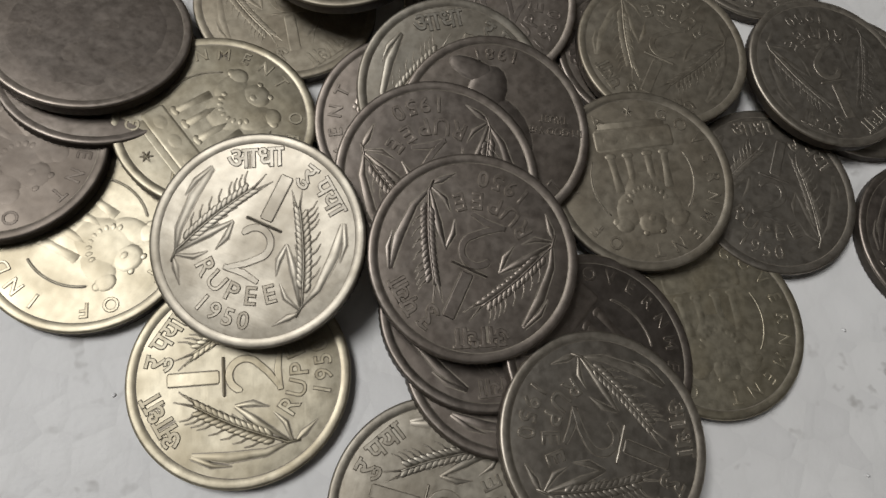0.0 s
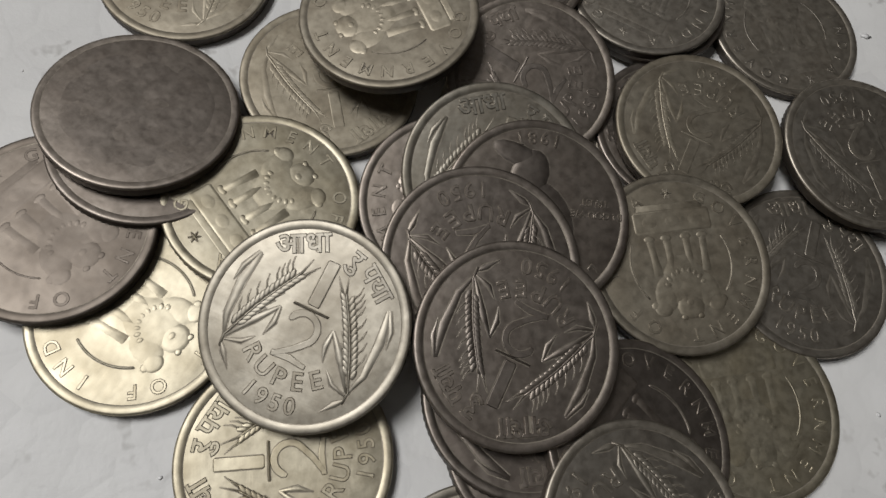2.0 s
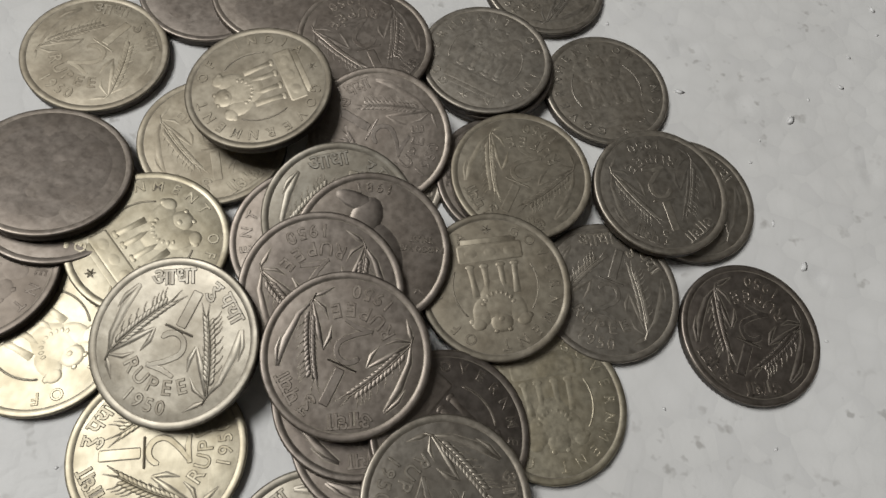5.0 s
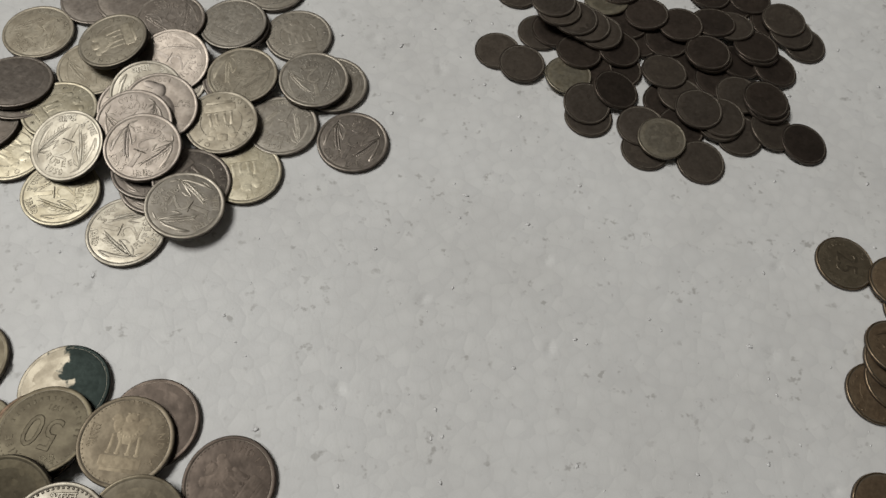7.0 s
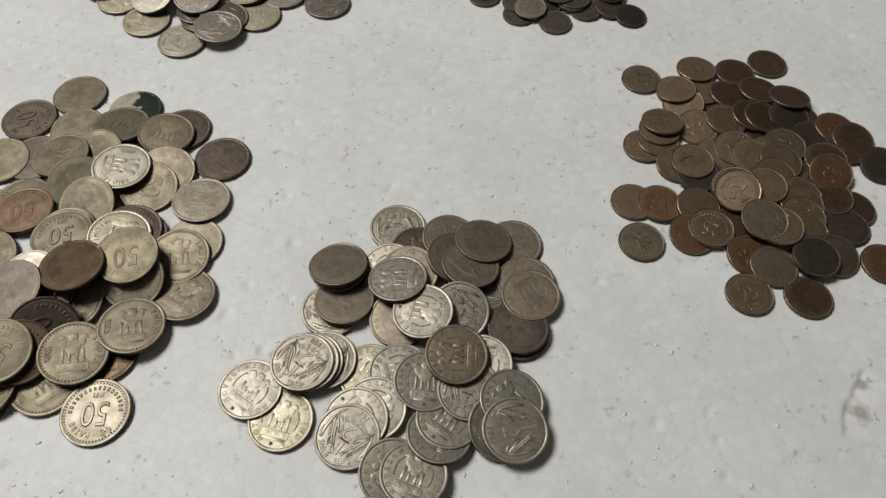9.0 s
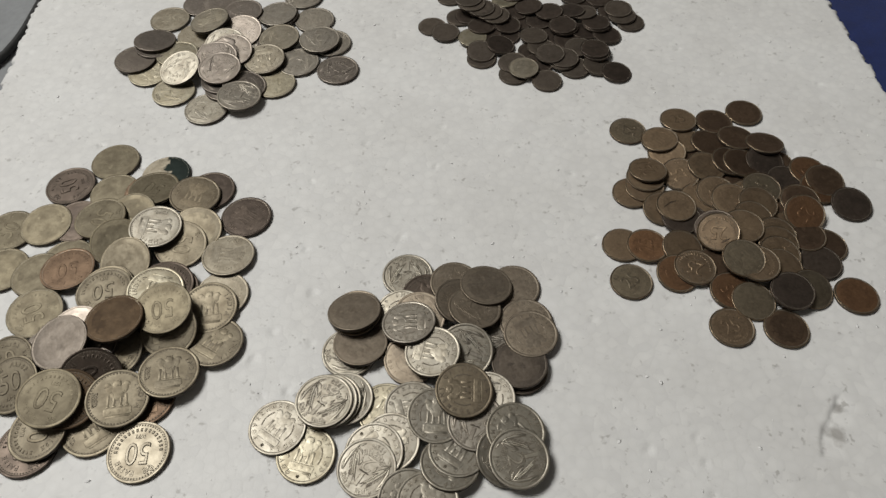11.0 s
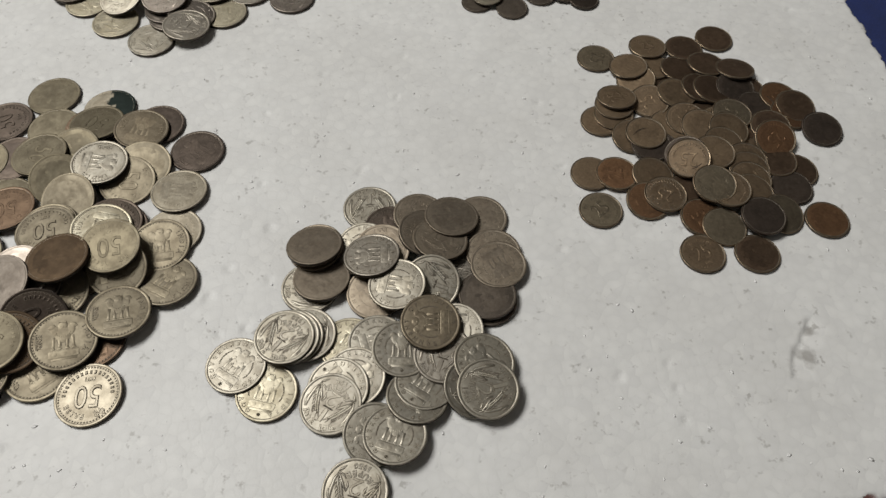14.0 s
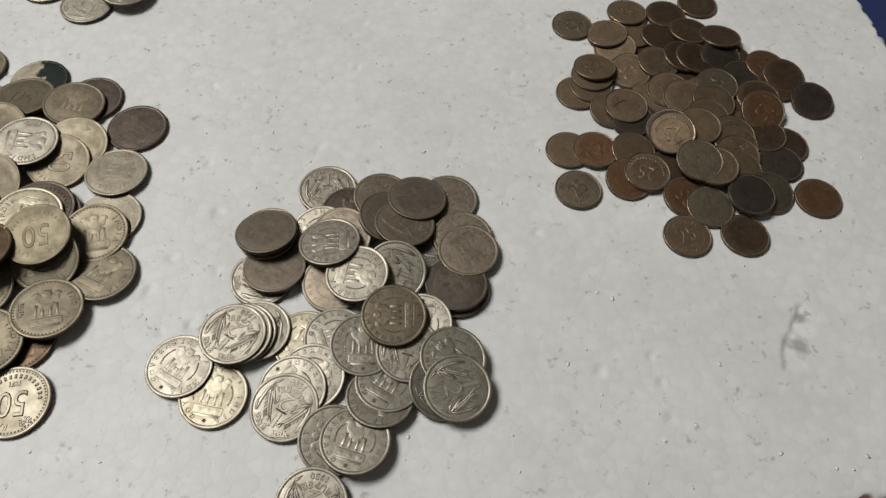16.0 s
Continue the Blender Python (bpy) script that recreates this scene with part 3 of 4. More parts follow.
def foam_sheet():
    step = 0.00115
    nu, nv = int(WIDE / step) + 1, int(LONG / step) + 1
    rng = np.random.default_rng(4)
    u, v = np.meshgrid(np.linspace(0, WIDE, nu), np.linspace(0, LONG, nv), indexing="ij")
    cell = 0.0040
    cu, cv = int(WIDE / cell) + 5, int(LONG / cell) + 5
    jx, jy, lift = rng.random((cu, cv)), rng.random((cu, cv)), rng.random((cu, cv))
    iu, iv = (u / cell).astype(int) + 2, (v / cell).astype(int) + 2
    f1, f2, own = np.full(u.shape, 9.0), np.full(u.shape, 9.0), np.zeros(u.shape)
    for du in (-1, 0, 1):
        for dv in (-1, 0, 1):
            a, b = np.clip(iu + du, 0, cu - 1), np.clip(iv + dv, 0, cv - 1)
            d = np.hypot((a - 2 + 0.1 + 0.8 * jx[a, b]) * cell - u, (b - 2 + 0.1 + 0.8 * jy[a, b]) * cell - v)
            near = d < f1
            f2 = np.where(near, f1, np.minimum(f2, d))
            own = np.where(near, lift[a, b], own)
            f1 = np.where(near, d, f1)
    gap = np.clip((f2 - f1) / (0.35 * cell), 0, 1)
    z = -0.000014 * (1 - gap) ** 2 - 0.00001 * own - np.where(own > 0.992, 0.0005, 0.0) * gap
    # beads broken out along the cut edges
    rim_u, rim_v = np.minimum(u, WIDE - u), np.minimum(v, LONG - v)
    ends = np.minimum(rim_u, rim_v)
    z -= 0.0012 * np.clip(1 - ends / 0.003, 0, 1) ** 2
    bite = 0.0022 * (own - 0.35)
    for rim, base, sign in ((u, u, 1), (WIDE - u, u, -1)):
        u = np.where(rim < 0.003, base + sign * np.clip(bite, -0.0008, 0.0018) * (1 - rim / 0.003) * 1.6, u)
    for rim, sign in ((v, 1), (LONG - v, -1)):
        v = np.where(rim < 0.003, v + sign * np.clip(bite, -0.0008, 0.0018) * (1 - rim / 0.003) * 1.6, v)
    # a torn place: the skin beyond the tear has sunk
    for (x0, y0), (x1, y1) in zip(TEAR, TEAR[1:]):
        length = math.hypot(x1 - x0, y1 - y0)
        tx, ty = (x1 - x0) / length, (y1 - y0) / length
        along = (u - x0) * tx + (v - y0) * ty
        across = (u - x0) * -ty + (v - y0) * tx
        inside = (along > 0) & (along < length) & (across > 0) & (across < 0.008)
        z -= np.where(inside, 0.0013 * (1 - across / 0.008) * np.clip(np.minimum(along, length - along) / 0.002 + 0.4, 0, 1), 0)
    co = np.stack([u, v, z], -1).reshape(-1, 3)
    idx = np.arange(nu * nv).reshape(nu, nv)
    faces = np.stack([idx[:-1, :-1], idx[1:, :-1], idx[1:, 1:], idx[:-1, 1:]], -1).reshape(-1, 4)
    loop = np.concatenate([idx[:, 0], idx[-1, 1:], idx[-2::-1, -1], idx[0, -2:0:-1]])
    low = co[loop].copy()
    low[:, 2] = -THICK
    first = len(co)
    k = np.arange(len(loop))
    k2 = (k + 1) % len(loop)
    skirt = np.stack([loop[k2], loop[k], first + k, first + k2], -1)
    me = bpy.data.meshes.new("foam_sheet")
    me.from_pydata(np.concatenate([co, low]).tolist(), [], np.concatenate([faces, skirt]).tolist() + [list((first + k)[::-1])])
    me.shade_smooth()
    me.materials.append(FOAM)
    ob = new("foam_sheet", me)
    ob.matrix_basis = SHEET
    return tagged(ob, "white expanded polystyrene foam sheet with rough cut edges", "foam sheet")


foam_sheet()

FLOOR = -THICK - 0.004
bm = bmesh.new()
box(bm, -1.9, -1.7, FLOOR - 0.1, 1.9, 1.9, FLOOR - 0.006)
tagged(part("floor", bm, TILE_GREY, smooth=False), "grey cement floor tiles", "floor", kind="structure")
for name, size in (("wall_north", (-1.9, 1.9, 1.9, 2.0)), ("wall_south", (-1.9, 1.9, -1.8, -1.7)), ("wall_east", (1.9, 2.0, -1.8, 2.0)), ("wall_west", (-2.0, -1.9, -1.8, 2.0))):
    bm = bmesh.new()
    box(bm, size[0], size[2], FLOOR - 0.1, size[1], size[3], 2.6)
    tagged(part(name, bm, PLASTER, smooth=False), "plain plastered room wall", "wall", kind="structure")
bm = bmesh.new()
box(bm, -2.0, -1.8, 2.6, 2.0, 2.0, 2.7)
tagged(part("ceiling", bm, WHITEWASH, smooth=False), "whitewashed ceiling", "ceiling", kind="structure")


def cloth(name, u0, v0, u1, v1, material, label, seed):
    """A spread cloth with soft folds, in the sheet's own directions."""
    rng = random.Random(seed)
    waves = [(rng.uniform(6, 26), rng.uniform(6, 26), rng.uniform(0, 6), rng.uniform(0.001, 0.0028)) for _ in range(6)]
    bm = bmesh.new()
    n = 60
    rows = []
    for i in range(n + 1):
        row = []
        for j in range(n + 1):
            u, v = u0 + (u1 - u0) * i / n, v0 + (v1 - v0) * j / n
            z = FLOOR + 0.004 + sum(h * math.sin(a * u + b * v + c) for a, b, c, h in waves) - 0.008
            row.append(bm.verts.new((u, v, max(z, FLOOR - 0.004))))
        rows.append(row)
    for i in range(n):
        for j in range(n):
            bm.faces.new((rows[i][j], rows[i + 1][j], rows[i + 1][j + 1], rows[i][j + 1]))
    ob = part(name, bm, material)
    ob.matrix_basis = SHEET
    mod = ob.modifiers.new("thickness", "SOLIDIFY")
    mod.thickness = 0.0015
    return tagged(ob, label, "cloth")


cloth("blue_cloth", WIDE - 0.02, 0.05, WIDE + 0.55, 1.1, CLOTH_BLUE, "dark blue cloth spread under the foam sheet", 3)
cloth("red_cloth", 0.10, -0.55, WIDE + 0.4, 0.02, CLOTH_RED, "dull red cloth spread under the foam sheet", 8)


def cable():
    c = bpy.data.curves.new("cable", "CURVE")
    c.dimensions, c.bevel_depth, c.bevel_resolution = "3D", 0.0028, 3
    sp = c.splines.new("BEZIER")
    pts = [(-0.32, 0.10), (-0.20, 0.27), (-0.12, 0.315), (-0.05, 0.34), (-0.02, 0.46)]
    sp.bezier_points.add(len(pts) - 1)
    for p, (x, y) in zip(sp.bezier_points, pts):
        p.co, p.handle_left_type, p.handle_right_type = (x, y, FLOOR - 0.003), "AUTO", "AUTO"
    ob = new("cable", c)
    me = bpy.data.meshes.new_from_object(ob.evaluated_get(bpy.context.evaluated_depsgraph_get()))
    bpy.data.objects.remove(ob)
    me.materials.append(RUBBER)
    ob = new("cable", me)
    ob.matrix_basis = SHEET
    return tagged(ob, "thin black electric cable on the grey floor", "cable")


cable()


def crumbs():
    """Loose crumbs and flakes of foam on the sheet, far too many to count."""
    rng = random.Random(11)
    bm = bmesh.new()
    for _ in range(900):
        u, v = rng.uniform(0.01, WIDE - 0.01), rng.uniform(0.01, 0.45)
        r = rng.choice((0.0002, 0.0003, 0.0004, 0.0006, 0.0008)) * rng.uniform(0.7, 1.2)
        a = rng.uniform(0, 6.28)
        before = len(bm.verts)
        bmesh.ops.create_icosphere(bm, subdivisions=1, radius=r)
        bm.verts.ensure_lookup_table()
        for p in bm.verts[before:]:
            x, y = p.co.x * rng.uniform(0.8, 1.5), p.co.y * rng.uniform(0.5, 0.9)
            p.co = Vector((u + x * math.cos(a) - y * math.sin(a), v + x * math.sin(a) + y * math.cos(a), p.co.z * 0.14 + r * 0.05))
    ob = part("foam_crumbs", bm, FLECK)
    ob.matrix_basis = SHEET
    return tagged(ob, "scattered white crumbs of foam on the sheet", "foam crumbs", kind="stuff")


crumbs()

# ---------------------------------------------------------------- the coins: heap, face, tone, place of the lower face, slopes, direction of the design
coin("D", "H", "n", 0.15343, -0.07474, 0.00000, 0.0000, 0.0000, 98)
coin("D", "L", "k", 0.16415, -0.08566, 0.00081, -0.0558, 0.0558, 86)
coin("D", "L", "n", 0.15412, -0.09604, 0.00151, 0.0312, 0.1428, 196)
coin("D", "h", "h", 0.16198, -0.09699, 0.00275, 0.0309, 0.1426, 133)
coin("D", "H", "p", 0.19274, -0.09931, 0.00000, 0.0000, 0.0000, 217)
coin("D", "h", "h", 0.17571, -0.07796, 0.00154, -0.1117, 0.0000, 225)
coin("D", "l", "h", 0.20175, -0.07577, 0.00000, 0.0000, 0.0000, 24)
coin("D", "h", "h", 0.17887, -0.08794, 0.00334, -0.2234, -0.0326, 5)
coin("D", "h", "h", 0.18546, -0.09121, 0.00411, -0.1071, -0.1735, 301)
coin("D", "P", "h", 0.18930, -0.07809, 0.00272, -0.0626, -0.1683, 93)
coin("D", "l", "h", 0.20808, -0.09381, 0.00112, 0.0000, 0.0000, 84)
coin("D", "P", "z", 0.20700, -0.11591, 0.00000, 0.0000, 0.0000, 358)
coin("D", "P", "z", 0.20660, -0.11464, 0.00205, 0.0121, -0.0691, 169)
coin("D", "l", "h", 0.21039, -0.09986, 0.00174, 0.0063, -0.0395, 301)
coin("D", "H", "n", 0.13473, -0.11636, 0.00000, 0.0000, 0.0000, 171)
coin("D", "P", "h", 0.13904, -0.11255, 0.00162, 0.0173, -0.1490, 230)
coin("D", "P", "h", 0.13425, -0.09816, 0.00211, 0.0859, -0.0091, 54)
coin("D", "P", "h", 0.13402, -0.09900, 0.00455, 0.0779, -0.2326, 229)
coin("D", "l", "h", 0.16151, -0.11687, 0.00125, 0.0271, 0.1187, 312)
coin("D", "H", "n", 0.18378, -0.11161, 0.00390, 0.0000, 0.3896, 343)
coin("D", "L", "n", 0.17040, -0.11517, 0.00617, 0.0771, 0.0058, 354)
coin("D", "L", "p", 0.15852, -0.10219, 0.00546, 0.1106, -0.1684, 188)
coin("D", "L", "n", 0.19469, -0.13175, 0.00197, 0.1242, 0.1457, 267)
coin("D", "L", "y", 0.15457, -0.14019, 0.00000, 0.0000, 0.0000, 242)
coin("D", "L", "n", 0.16548, -0.13862, 0.00112, 0.0000, 0.0000, 23)
coin("D", "L", "y", 0.12685, -0.16189, 0.00000, 0.0000, 0.0000, 83)
coin("D", "L", "n", 0.11325, -0.15257, 0.00048, 0.0358, -0.0261, 63)
coin("D", "H", "n", 0.13742, -0.13770, 0.00112, 0.0000, 0.0000, 273)
coin("D", "H", "n", 0.13294, -0.13957, 0.00223, 0.0000, 0.0000, 213)
coin("D", "H", "n", 0.13171, -0.14036, 0.00335, 0.0000, 0.0000, 108)
coin("D", "H", "n", 0.12993, -0.14089, 0.00397, 0.0046, -0.0397, 242)
coin("D", "L", "n", 0.15899, -0.15353, 0.00151, 0.0655, 0.1313, 11)
coin("D", "L", "n", 0.15333, -0.15838, 0.00162, 0.0655, 0.1315, 312)
coin("D", "H", "n", 0.15159, -0.16477, 0.00134, 0.0375, 0.0950, 244)
coin("D", "L", "n", 0.16911, -0.17463, 0.00139, -0.0786, 0.1105, 170)
coin("D", "L", "n", 0.17647, -0.17497, 0.00335, -0.0262, -0.1138, 77)
coin("D", "H", "n", 0.16506, -0.19512, 0.00086, -0.0012, 0.0855, 259)
coin("D", "L", "n", 0.18284, -0.15967, 0.00208, -0.0649, -0.1911, 316)
coin("D", "L", "n", 0.18529, -0.15379, 0.00193, -0.0379, -0.1151, 62)
coin("D", "L", "n", 0.17516, -0.14130, 0.00285, -0.0818, 0.0308, 96)
coin("D", "H", "p", 0.19131, -0.14259, 0.00311, -0.0298, 0.0312, 257)
coin("D", "L", "o", 0.18508, -0.13078, 0.00614, -0.0603, 0.0534, 185)
coin("D", "H", "n", 0.20339, -0.15422, 0.00252, -0.1979, 0.1446, 332)
coin("D", "L", "n", 0.20656, -0.14470, 0.00440, -0.1084, -0.0025, 142)
coin("D", "H", "n", 0.20860, -0.15538, 0.00462, -0.0747, 0.0819, 21)
coin("E", "P", "b", 0.30794, 0.00542, 0.00000, 0.0000, 0.0000, 288)
coin("E", "P", "b", 0.32434, -0.01019, 0.00000, 0.0000, 0.0000, 160)
coin("E", "g", "c", 0.31191, -0.01002, 0.00090, 0.0000, 0.0000, 337)
coin("E", "P", "c", 0.32756, -0.02801, 0.00000, 0.0000, 0.0000, 316)
coin("E", "l", "c", 0.31465, -0.03536, 0.00054, 0.0581, 0.0289, 35)
coin("E", "P", "b", 0.29031, 0.00169, 0.00000, 0.0000, 0.0000, 49)
coin("E", "P", "b", 0.29133, 0.01439, 0.00063, -0.0102, -0.0760, 78)
coin("E", "g", "o", 0.25503, 0.02926, 0.00000, 0.0000, 0.0000, 348)
coin("E", "P", "b", 0.31692, 0.04951, 0.00000, 0.0000, 0.0000, 157)
coin("E", "P", "c", 0.28334, 0.02460, 0.00076, 0.0073, -0.0936, 226)
coin("E", "g", "c", 0.28167, 0.03942, 0.00089, 0.0111, -0.0994, 108)
coin("E", "P", "c", 0.27421, 0.01410, 0.00147, 0.1566, 0.0825, 183)
coin("E", "l", "c", 0.27085, 0.02261, 0.00209, 0.1069, -0.0782, 139)
coin("E", "P", "b", 0.29578, 0.02315, 0.00146, -0.1312, -0.0657, 126)
coin("E", "P", "b", 0.30028, 0.04034, 0.00044, 0.0058, -0.0497, 211)
coin("E", "g", "c", 0.27970, -0.00000, 0.00152, 0.0708, 0.1691, 210)
coin("E", "P", "c", 0.29269, 0.00553, 0.00243, -0.1076, 0.0278, 326)
coin("E", "P", "b", 0.30495, 0.01075, 0.00199, -0.1365, -0.0010, 246)
coin("E", "P", "b", 0.31049, 0.01019, 0.00215, -0.1367, -0.0009, 334)
coin("E", "P", "b", 0.31017, 0.02839, 0.00157, -0.0473, -0.1162, 308)
coin("E", "P", "b", 0.32785, 0.01335, 0.00000, 0.0000, 0.0000, 357)
coin("E", "P", "k", 0.32236, 0.01294, 0.00172, -0.0758, 0.1321, 242)
coin("E", "P", "b", 0.32367, 0.02497, 0.00248, -0.0009, -0.2216, 59)
coin("E", "g", "m", 0.34340, 0.00959, 0.00050, -0.0594, 0.0125, 310)
coin("E", "P", "m", 0.34652, -0.00182, 0.00094, -0.0702, 0.0666, 347)
coin("E", "P", "b", 0.34972, 0.00311, 0.00143, -0.0498, 0.1050, 326)
coin("E", "P", "k", 0.35969, -0.01092, 0.00134, -0.0332, 0.1472, 205)
coin("E", "l", "c", 0.25580, -0.01394, 0.00000, 0.0000, 0.0000, 257)
coin("E", "g", "c", 0.26198, -0.01022, 0.00090, 0.0000, 0.0000, 76)
coin("E", "P", "c", 0.26255, -0.00439, 0.00180, 0.0000, 0.0000, 299)
coin("E", "g", "c", 0.26373, -0.00015, 0.00267, 0.0196, -0.1689, 206)
coin("E", "P", "c", 0.27000, -0.02329, 0.00102, -0.0570, 0.1096, 103)
coin("E", "P", "k", 0.28265, -0.02959, 0.00079, -0.0438, 0.0849, 23)
coin("E", "P", "k", 0.27829, -0.02839, 0.00196, -0.0436, 0.0849, 307)
coin("E", "l", "c", 0.27607, -0.02221, 0.00280, -0.0035, 0.0298, 356)
coin("E", "g", "c", 0.29583, -0.01084, 0.00217, 0.0052, 0.1383, 32)
coin("E", "P", "c", 0.30240, -0.01524, 0.00256, 0.0051, 0.1381, 288)
coin("E", "g", "o", 0.31807, -0.00579, 0.00220, -0.0393, 0.0403, 148)
coin("E", "P", "c", 0.31466, -0.01669, 0.00311, -0.0988, 0.1176, 54)
coin("E", "l", "c", 0.31111, -0.02611, 0.00324, -0.0988, 0.1176, 106)
coin("E", "g", "c", 0.32092, -0.03431, 0.00244, -0.0760, 0.0935, 277)
coin("E", "P", "c", 0.32093, -0.03991, 0.00283, -0.0760, 0.0934, 314)
coin("E", "g", "c", 0.32055, -0.04617, 0.00321, -0.0760, 0.0935, 16)
coin("E", "P", "c", 0.32001, -0.05363, 0.00346, -0.0760, 0.0935, 221)
coin("E", "l", "c", 0.30551, -0.03292, 0.00481, 0.0125, 0.0474, 16)
coin("E", "P", "k", 0.29272, -0.03464, 0.00445, 0.2944, 0.0895, 259)
coin("E", "P", "b", 0.33562, -0.01148, 0.00158, 0.0086, 0.1052, 119)
coin("E", "g", "m", 0.33569, -0.02030, 0.00311, -0.0268, 0.3491, 317)
coin("E", "P", "c", 0.25054, -0.04658, 0.00000, 0.0000, 0.0000, 353)
coin("E", "g", "m", 0.26179, -0.04628, 0.00090, 0.0000, 0.0000, 182)
coin("E", "P", "c", 0.27764, -0.04617, 0.00138, -0.1279, 0.1056, 359)
coin("E", "l", "m", 0.27452, -0.06063, 0.00117, -0.0449, 0.1350, 111)
coin("E", "P", "b", 0.29381, -0.05252, 0.00041, -0.0460, 0.0188, 28)
coin("E", "g", "c", 0.30952, -0.05400, 0.00502, 0.0366, 0.0709, 216)
coin("E", "F", "c", 0.29345, -0.03834, 0.00580, 0.1754, 0.3144, 264)
coin("E", "P", "b", 0.34369, -0.03655, 0.00000, 0.0000, 0.0000, 11)
coin("E", "P", "k", 0.33940, -0.04687, 0.00018, -0.0023, 0.0199, 71)
coin("E", "P", "o", 0.33203, -0.06320, 0.00189, -0.1607, 0.1670, 147)
coin("E", "g", "m", 0.29756, -0.06720, 0.00065, -0.0457, 0.0639, 220)
coin("E", "P", "o", 0.30644, -0.07172, 0.00074, -0.0319, 0.0768, 56)
coin("E", "P", "k", 0.32295, -0.06623, 0.00342, -0.0146, 0.0788, 15)
coin("E", "l", "o", 0.30323, -0.05203, 0.00564, 0.0084, 0.1520, 312)
coin("E", "F", "c", 0.28234, -0.05694, 0.00180, -0.0315, 0.0567, 257)
coin("E", "g", "c", 0.29590, -0.08582, 0.00000, 0.0000, 0.0000, 113)
coin("E", "P", "b", 0.31879, -0.08390, 0.00000, 0.0000, 0.0000, 345)
coin("E", "P", "m", 0.35178, -0.06349, 0.00000, 0.0000, 0.0000, 323)
coin("E", "g", "o", 0.25398, -0.06680, 0.00000, 0.0000, 0.0000, 136)
coin("E", "P", "c", 0.28840, -0.01420, 0.00060, 0.0200, 0.0300, 40)
coin("E", "P", "k", 0.33120, 0.00180, 0.00075, -0.0300, 0.0300, 10)
coin("E", "P", "b", 0.33500, -0.03200, 0.00060, 0.0200, 0.0000, 70)
coin("C", "f", "w", -0.04196, -0.07009, 0.00000, 0.0000, 0.0000, 166)
coin("C", "P", "w", -0.03448, -0.09248, 0.00000, 0.0000, 0.0000, 187)
coin("C", "P", "w", -0.00837, -0.02109, 0.00000, 0.0000, 0.0000, 232)
coin("C", "F", "k", -0.02480, -0.03927, 0.00000, 0.0000, 0.0000, 214)
coin("C", "S", "g", 0.02112, -0.02686, 0.00000, 0.0000, 0.0000, 109)
coin("C", "P", "k", 0.04719, -0.03498, 0.00000, 0.0000, 0.0000, 201)
coin("C", "P", "w", 0.00029, -0.04223, 0.00053, -0.0217, 0.0434, 223)
coin("C", "P", "k", -0.01146, -0.06133, 0.00067, 0.0253, 0.0556, 339)
coin("C", "P", "w", -0.02533, -0.06495, 0.00075, 0.0038, 0.0608, 183)
coin("C", "P", "b", 0.01789, -0.04062, 0.00122, -0.0310, 0.0410, 155)
coin("C", "f", "w", 0.02052, -0.03933, 0.00348, 0.0018, -0.1508, 259)
coin("C", "i", "o", 0.04199, -0.04090, 0.00307, -0.1124, -0.0332, 86)
coin("C", "P", "w", 0.01697, -0.05777, 0.00396, 0.0662, 0.3537, 108)
coin("C", "f", "w", 0.00288, -0.06177, 0.00548, 0.0509, -0.0038, 352)
coin("C", "P", "w", 0.01612, -0.07416, 0.00465, -0.2743, 0.3206, 188)
coin("C", "P", "a", 0.04911, -0.06100, 0.00231, -0.1137, 0.1776, 197)
coin("C", "f", "a", 0.04467, -0.07038, 0.00226, -0.1113, 0.1739, 4)
coin("C", "I", "n", 0.03165, -0.06440, 0.00626, -0.0742, 0.0015, 5)
coin("C", "i", "k", 0.07003, -0.04934, 0.00000, 0.0000, 0.0000, 149)
coin("C", "f", "g", 0.07169, -0.09423, 0.00000, 0.0000, 0.0000, 209)
coin("C", "i", "g", 0.06848, -0.07322, 0.00084, -0.0001, -0.0705, 7)
coin("C", "P", "a", 0.02413, -0.08423, 0.00428, 0.0739, 0.3824, 222)
coin("C", "P", "w", -0.00608, -0.08390, 0.00000, 0.0000, 0.0000, 228)
coin("C", "P", "w", -0.01544, -0.09385, 0.00105, 0.0000, 0.0000, 22)
coin("C", "f", "b", -0.00283, -0.08962, 0.00168, 0.0069, -0.0596, 293)
coin("C", "f", "a", 0.03132, -0.10352, 0.00140, 0.0212, 0.1250, 226)
coin("C", "F", "a", 0.02062, -0.09861, 0.00288, 0.0553, 0.0910, 168)
coin("C", "F", "a", 0.02051, -0.09963, 0.00385, 0.0552, 0.0911, 245)
coin("C", "F", "a", 0.02096, -0.10096, 0.00531, 0.0436, -0.0352, 292)
coin("C", "F", "k", 0.04905, -0.09556, 0.00253, -0.1333, -0.0128, 127)
coin("C", "F", "k", 0.04663, -0.09394, 0.00391, -0.1331, -0.0128, 255)
coin("C", "I", "y", 0.04398, -0.09829, 0.00537, -0.1331, -0.0128, 266)
coin("C", "F", "a", 0.04206, -0.11627, 0.00444, -0.0299, 0.4009, 8)
coin("C", "I", "a", 0.07658, -0.11860, 0.00091, 0.0092, -0.0795, 67)
coin("C", "I", "a", 0.06911, -0.10216, 0.00181, -0.0516, 0.1048, 107)
coin("C", "I", "a", 0.05658, -0.11634, 0.00510, -0.0705, 0.3808, 22)
coin("C", "f", "w", 0.05287, -0.10894, 0.00954, -0.0350, 0.1231, 289)
coin("C", "I", "a", 0.03571, -0.12737, 0.00290, -0.0299, 0.2610, 243)
